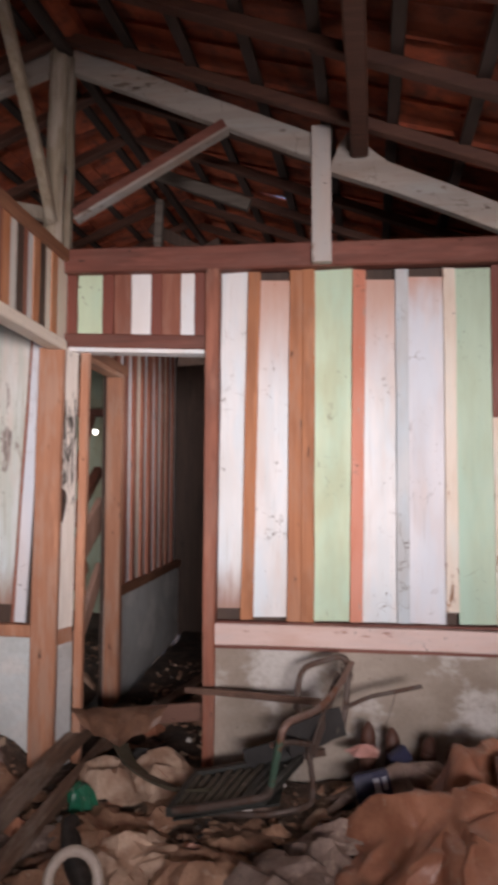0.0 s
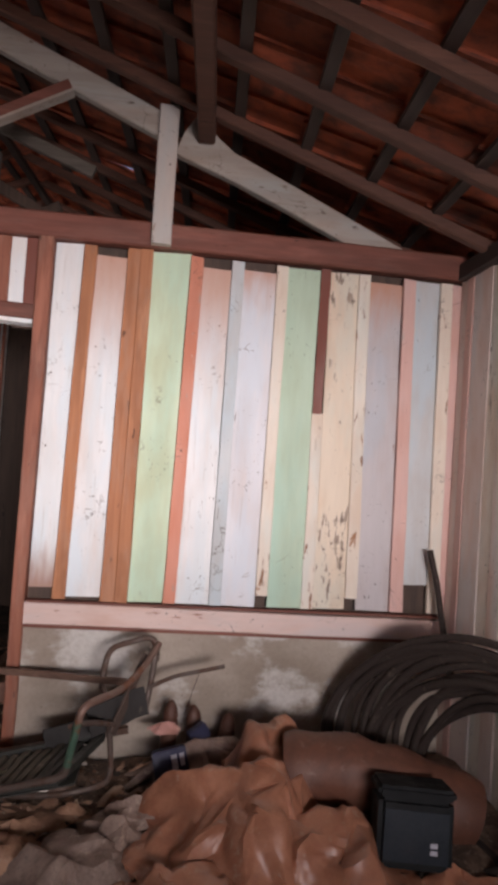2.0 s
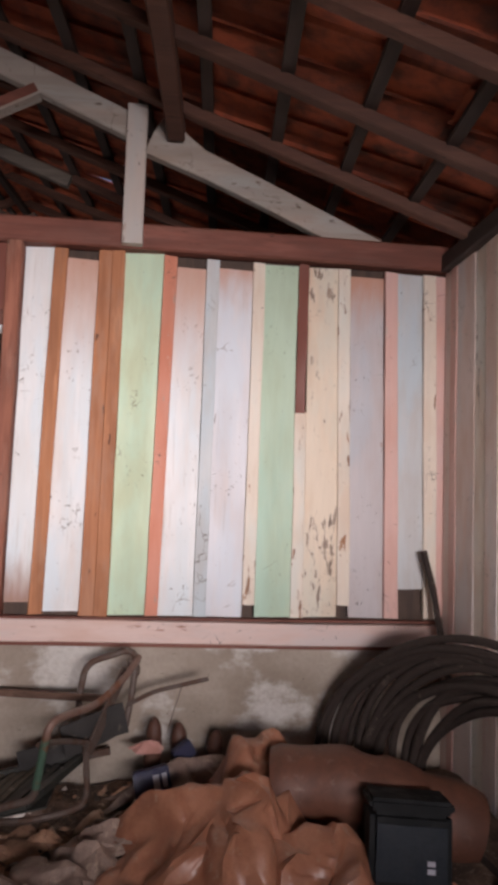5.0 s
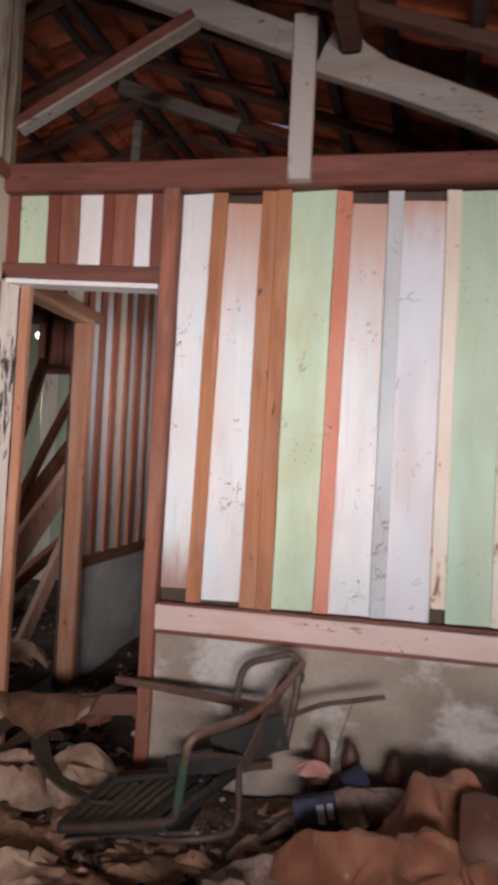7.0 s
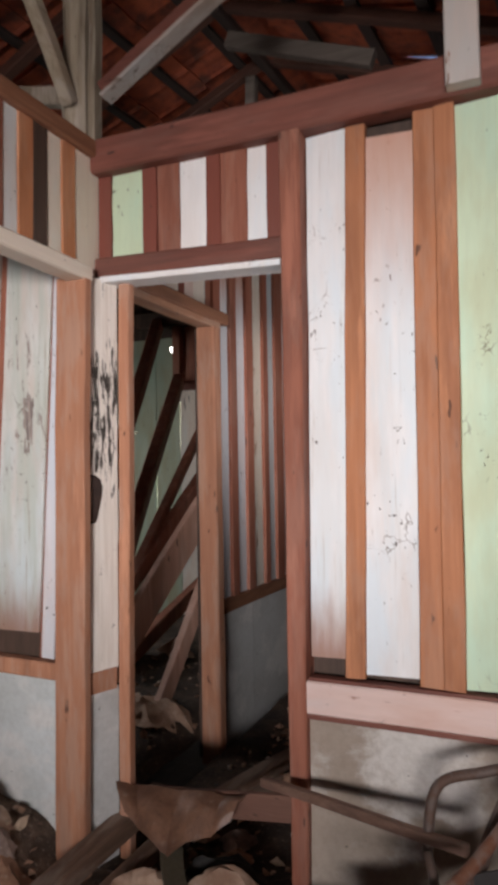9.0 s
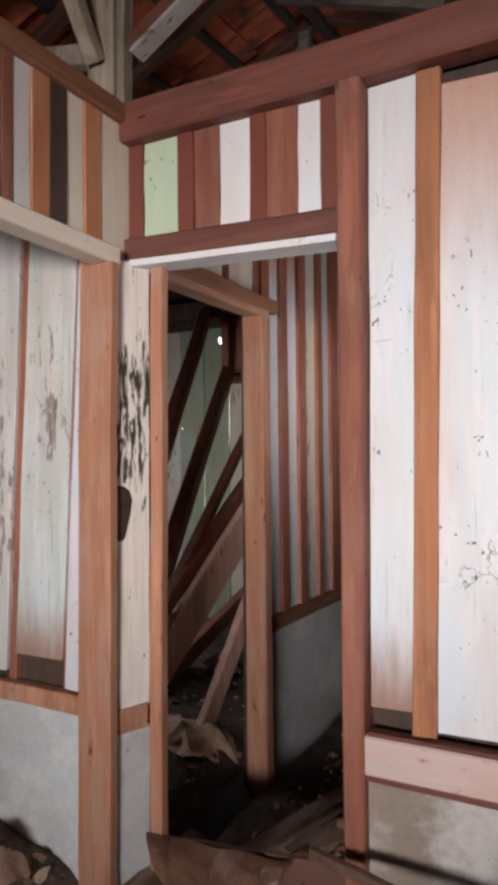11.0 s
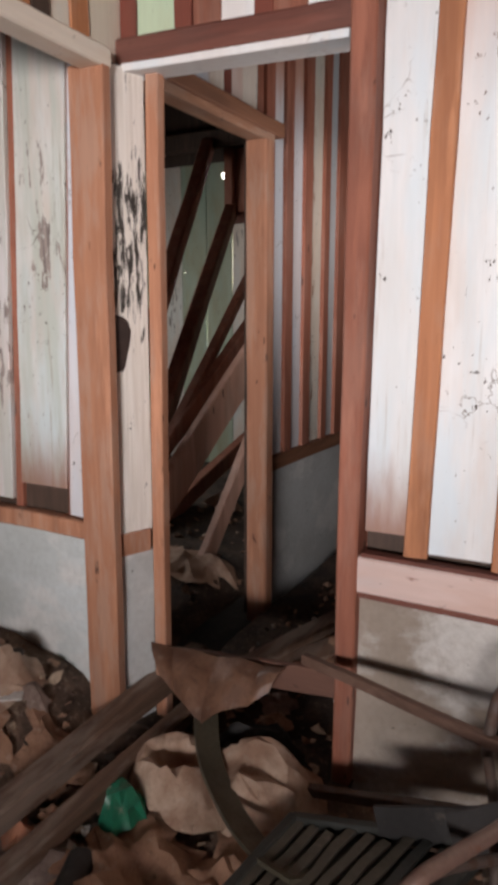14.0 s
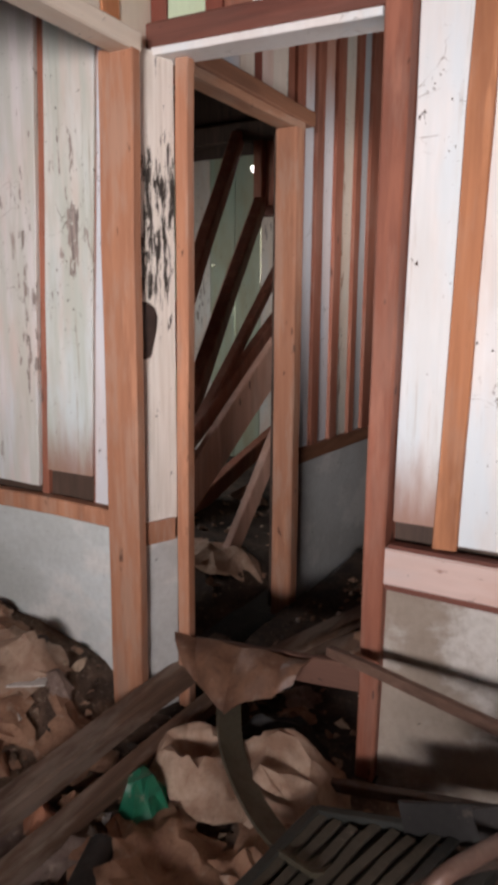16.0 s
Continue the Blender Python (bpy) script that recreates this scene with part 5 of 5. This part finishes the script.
for p, q in ((A, B), (B, C), (C, D), (D, A)):
    barrow_part("tray_rim", beam_mesh(p, q, 0.026, 0.034, rows=4, wob=0.002, seed=4), "tray")
barrow_part("tray_wall", beam_mesh(B + Vector((0.22, 0.0, 0.07)), C + Vector((0.0, 0.0, 0.05)), 0.010, 0.10, rows=5, wob=0.004), "rubber", "dark sheet side")
barrow_part("side_sheet", beam_mesh((0.20, 3.10, 0.36), (0.43, 3.22, 0.43), 0.008, 0.13, rows=6, wob=0.008, seed=73), "rubber", "dark bent sheet between the tubes")
barrow_part("foot_bar", beam_mesh((-0.30, 3.44, 0.075), (0.36, 3.46, 0.20), 0.03, 0.03, rows=5, wob=0.003), "steel")
for k in range(5):
    pts = [Vector((0.455 + 0.026 * math.cos(a + k), 3.32 + 0.02 * math.sin(a * 1.0 + 2 * k), 0.625 - 0.012 * k + 0.026 * math.sin(a))) for a in (2 * math.pi * i / 12 for i in range(13))]
    barrow_part("wire", tube_mesh(pts, 0.0022, 6), "steel")

# bottles, boxes, hose
def jar(x, y, z, h, tilt, seed):
    """A brown jar with a domed top."""
    r = 0.038
    prof = [(0.0, 0.001), (r * 0.9, 0.0), (r, 0.012), (r * 1.02, h * 0.6), (r * 0.98, h * 0.70)]
    dome = [(r * 0.90, h * 0.71), (r * 0.94, h * 0.78), (r * 0.80, h * 0.88), (r * 0.52, h * 0.95), (r * 0.22, h), (0.0, h * 1.003)]
    m = pose(x, y, z, tilt, tilt * 0.4, seed * 40)
    ob = empty("jar", "dusty brown jar with a domed top", "jar", (x, y, z), "brown jars")
    for name, line in (("body", prof), ("lid", dome)):
        bm = bmesh.new()
        rings = [[bm.verts.new((max(p, 0.0005) * math.cos(t), max(p, 0.0005) * math.sin(t), q)) for t in (2 * math.pi * k / 18 for k in range(18))] for p, q in line]
        for p, q in zip(rings, rings[1:]):
            for k in range(18):
                bm.faces.new((p[k], p[(k + 1) % 18], q[(k + 1) % 18], q[k]))
        bm.faces.new(rings[-1])
        bm.faces.new(rings[0][::-1])
        bm.transform(m)
        o = part(name, bm, M["amber"])
        o.parent, o.matrix_parent_inverse = ob, ob.matrix_world.inverted()
        smooth(o, 50)


for k, (x, z) in enumerate(((0.546, 0.364), (0.675, 0.332), (0.811, 0.303), (0.941, 0.277))):
    jar(x, 3.42, 0.05, z - 0.05, (4, -3, 5, -4)[k], k)


def boxed(name, label, category, m, size, mat, bevel=0.012):
    ob = empty(name, label, category, m.translation)
    x, y, z = size
    bm = box_mesh(-x / 2, x / 2, -y / 2, y / 2, 0, z, bevel)
    bm.transform(m)
    body = part("body", bm, M[mat])
    body.parent, body.matrix_parent_inverse = ob, ob.matrix_world.inverted()
    smooth(body, 40)
    return ob


def stuck(ob, name, m, box, mat, bevel=0.0, label=""):
    bm = box_mesh(*box, bevel)
    bm.transform(m)
    p = part(name, bm, M[mat], None, label)
    p.parent, p.matrix_parent_inverse = ob, ob.matrix_world.inverted()
    return p


m = pose(1.41, 2.54, 0.095, -9, 2, -8)
can = boxed("plastic_container", "black plastic container with a grey-blue label, tipped back", "container", m, (0.27, 0.17, 0.24), "blackbox", 0.02)
stuck(can, "lid", m, (-0.14, 0.14, -0.09, 0.09, 0.235, 0.275), "blackbox", 0.012, "black raised lid")
stuck(can, "label", m, (-0.115, 0.115, -0.089, -0.083, 0.03, 0.20), "label", 0.0, "dull grey-blue label")
stuck(can, "print", m, (0.05, 0.075, -0.0915, -0.088, 0.085, 0.10), "print", 0.0, "small white print")
stuck(can, "print", m, (0.05, 0.075, -0.0915, -0.088, 0.062, 0.077), "print", 0.0, "small white print")
m = pose(0.572, 3.17, 0.10, -12, -12, 6)
blue = boxed("blue_box", "small dark blue carton with white print", "carton", m, (0.15, 0.07, 0.13), "bluebox", 0.006)
stuck(blue, "print", m, (0.005, 0.030, -0.0385, -0.034, 0.045, 0.105), "print")
stuck(blue, "print", m, (0.042, 0.062, -0.0385, -0.034, 0.055, 0.105), "print")
m = pose(0.70, 3.30, 0.22, -10, -30, 25)
boxed("blue_box", "small blue carton wedged between bottles", "carton", m, (0.09, 0.05, 0.07), "bluebox", 0.006)

hose = empty("hose_coil", "coil of thick dusty black hose leaning in the corner", "hose", (1.68, 3.0, 0.1))
rnd = random.Random(8)
for k in range(14):
    f = k / 13
    wave = rnd.uniform(-0.5, 0.5)
    cx, cy, cz = 1.63 + 0.14 * f + 0.02 * wave, 2.86 - 0.20 * f, 0.37 - 0.05 * f + 0.05 * rnd.uniform(-0.5, 0.5)
    rx, ry, rz, skew = 0.28 - 0.19 * f, 0.56 - 0.18 * f, 0.46 - 0.14 * f + 0.03 * wave, 0.14 - 0.10 * f
    pts = []
    for i in range(57):
        a = 2 * math.pi * i / 56
        c, up = math.cos(a), math.sin(a)
        p = Vector((cx + rx * c + skew * up + 0.012 * math.sin(3 * a + k), cy - ry * c - 0.10 * up + 0.03 * math.sin(2 * a + k), cz + rz * up + 0.012 * math.sin(2 * a + 2 * k)))
        p.x, p.z, p.y = min(p.x, 1.905 - 0.010 * (k % 4)), max(p.z, 0.0 + 0.006 * k), min(p.y, 3.55)
        pts.append(p)
    ob = smooth(part("loop", tube_mesh(pts, 0.017 + 0.0025 * (k % 3), 8), M["hose"]), 50)
    ob.parent, ob.matrix_parent_inverse = hose, hose.matrix_world.inverted()
pts = curve([(1.818, 3.50, 1.115), (1.835, 3.50, 1.05), (1.862, 3.49, 0.94), (1.885, 3.47, 0.78), (1.885, 3.38, 0.62), (1.84, 3.2, 0.5)], 5)
ob = smooth(part("hose_end", tube_mesh(pts, 0.016, 10), M["hose"]), 50)
ob.parent, ob.matrix_parent_inverse = hose, hose.matrix_world.inverted()

tagged(part("white_card", beam_mesh((-1.30, 3.20, 0.205), (-1.20, 3.27, 0.205), 0.05, 0.004, rows=3, wob=0.002), M["board_white"]), "scrap of white card on the heap", "card")
bm = bmesh.new()
bmesh.ops.create_cone(bm, cap_ends=True, segments=24, radius1=0.042, radius2=0.040, depth=0.012)
bmesh.ops.bevel(bm, geom=list(bm.edges), offset=0.003, segments=2, affect="EDGES")
bm.transform(pose(-1.37, 3.39, 0.245, 18, -10, 0))
smooth(tagged(part("tin_lid", bm, M["steel"]), "dark round tin lid on the rubbish", "lid"), 40)
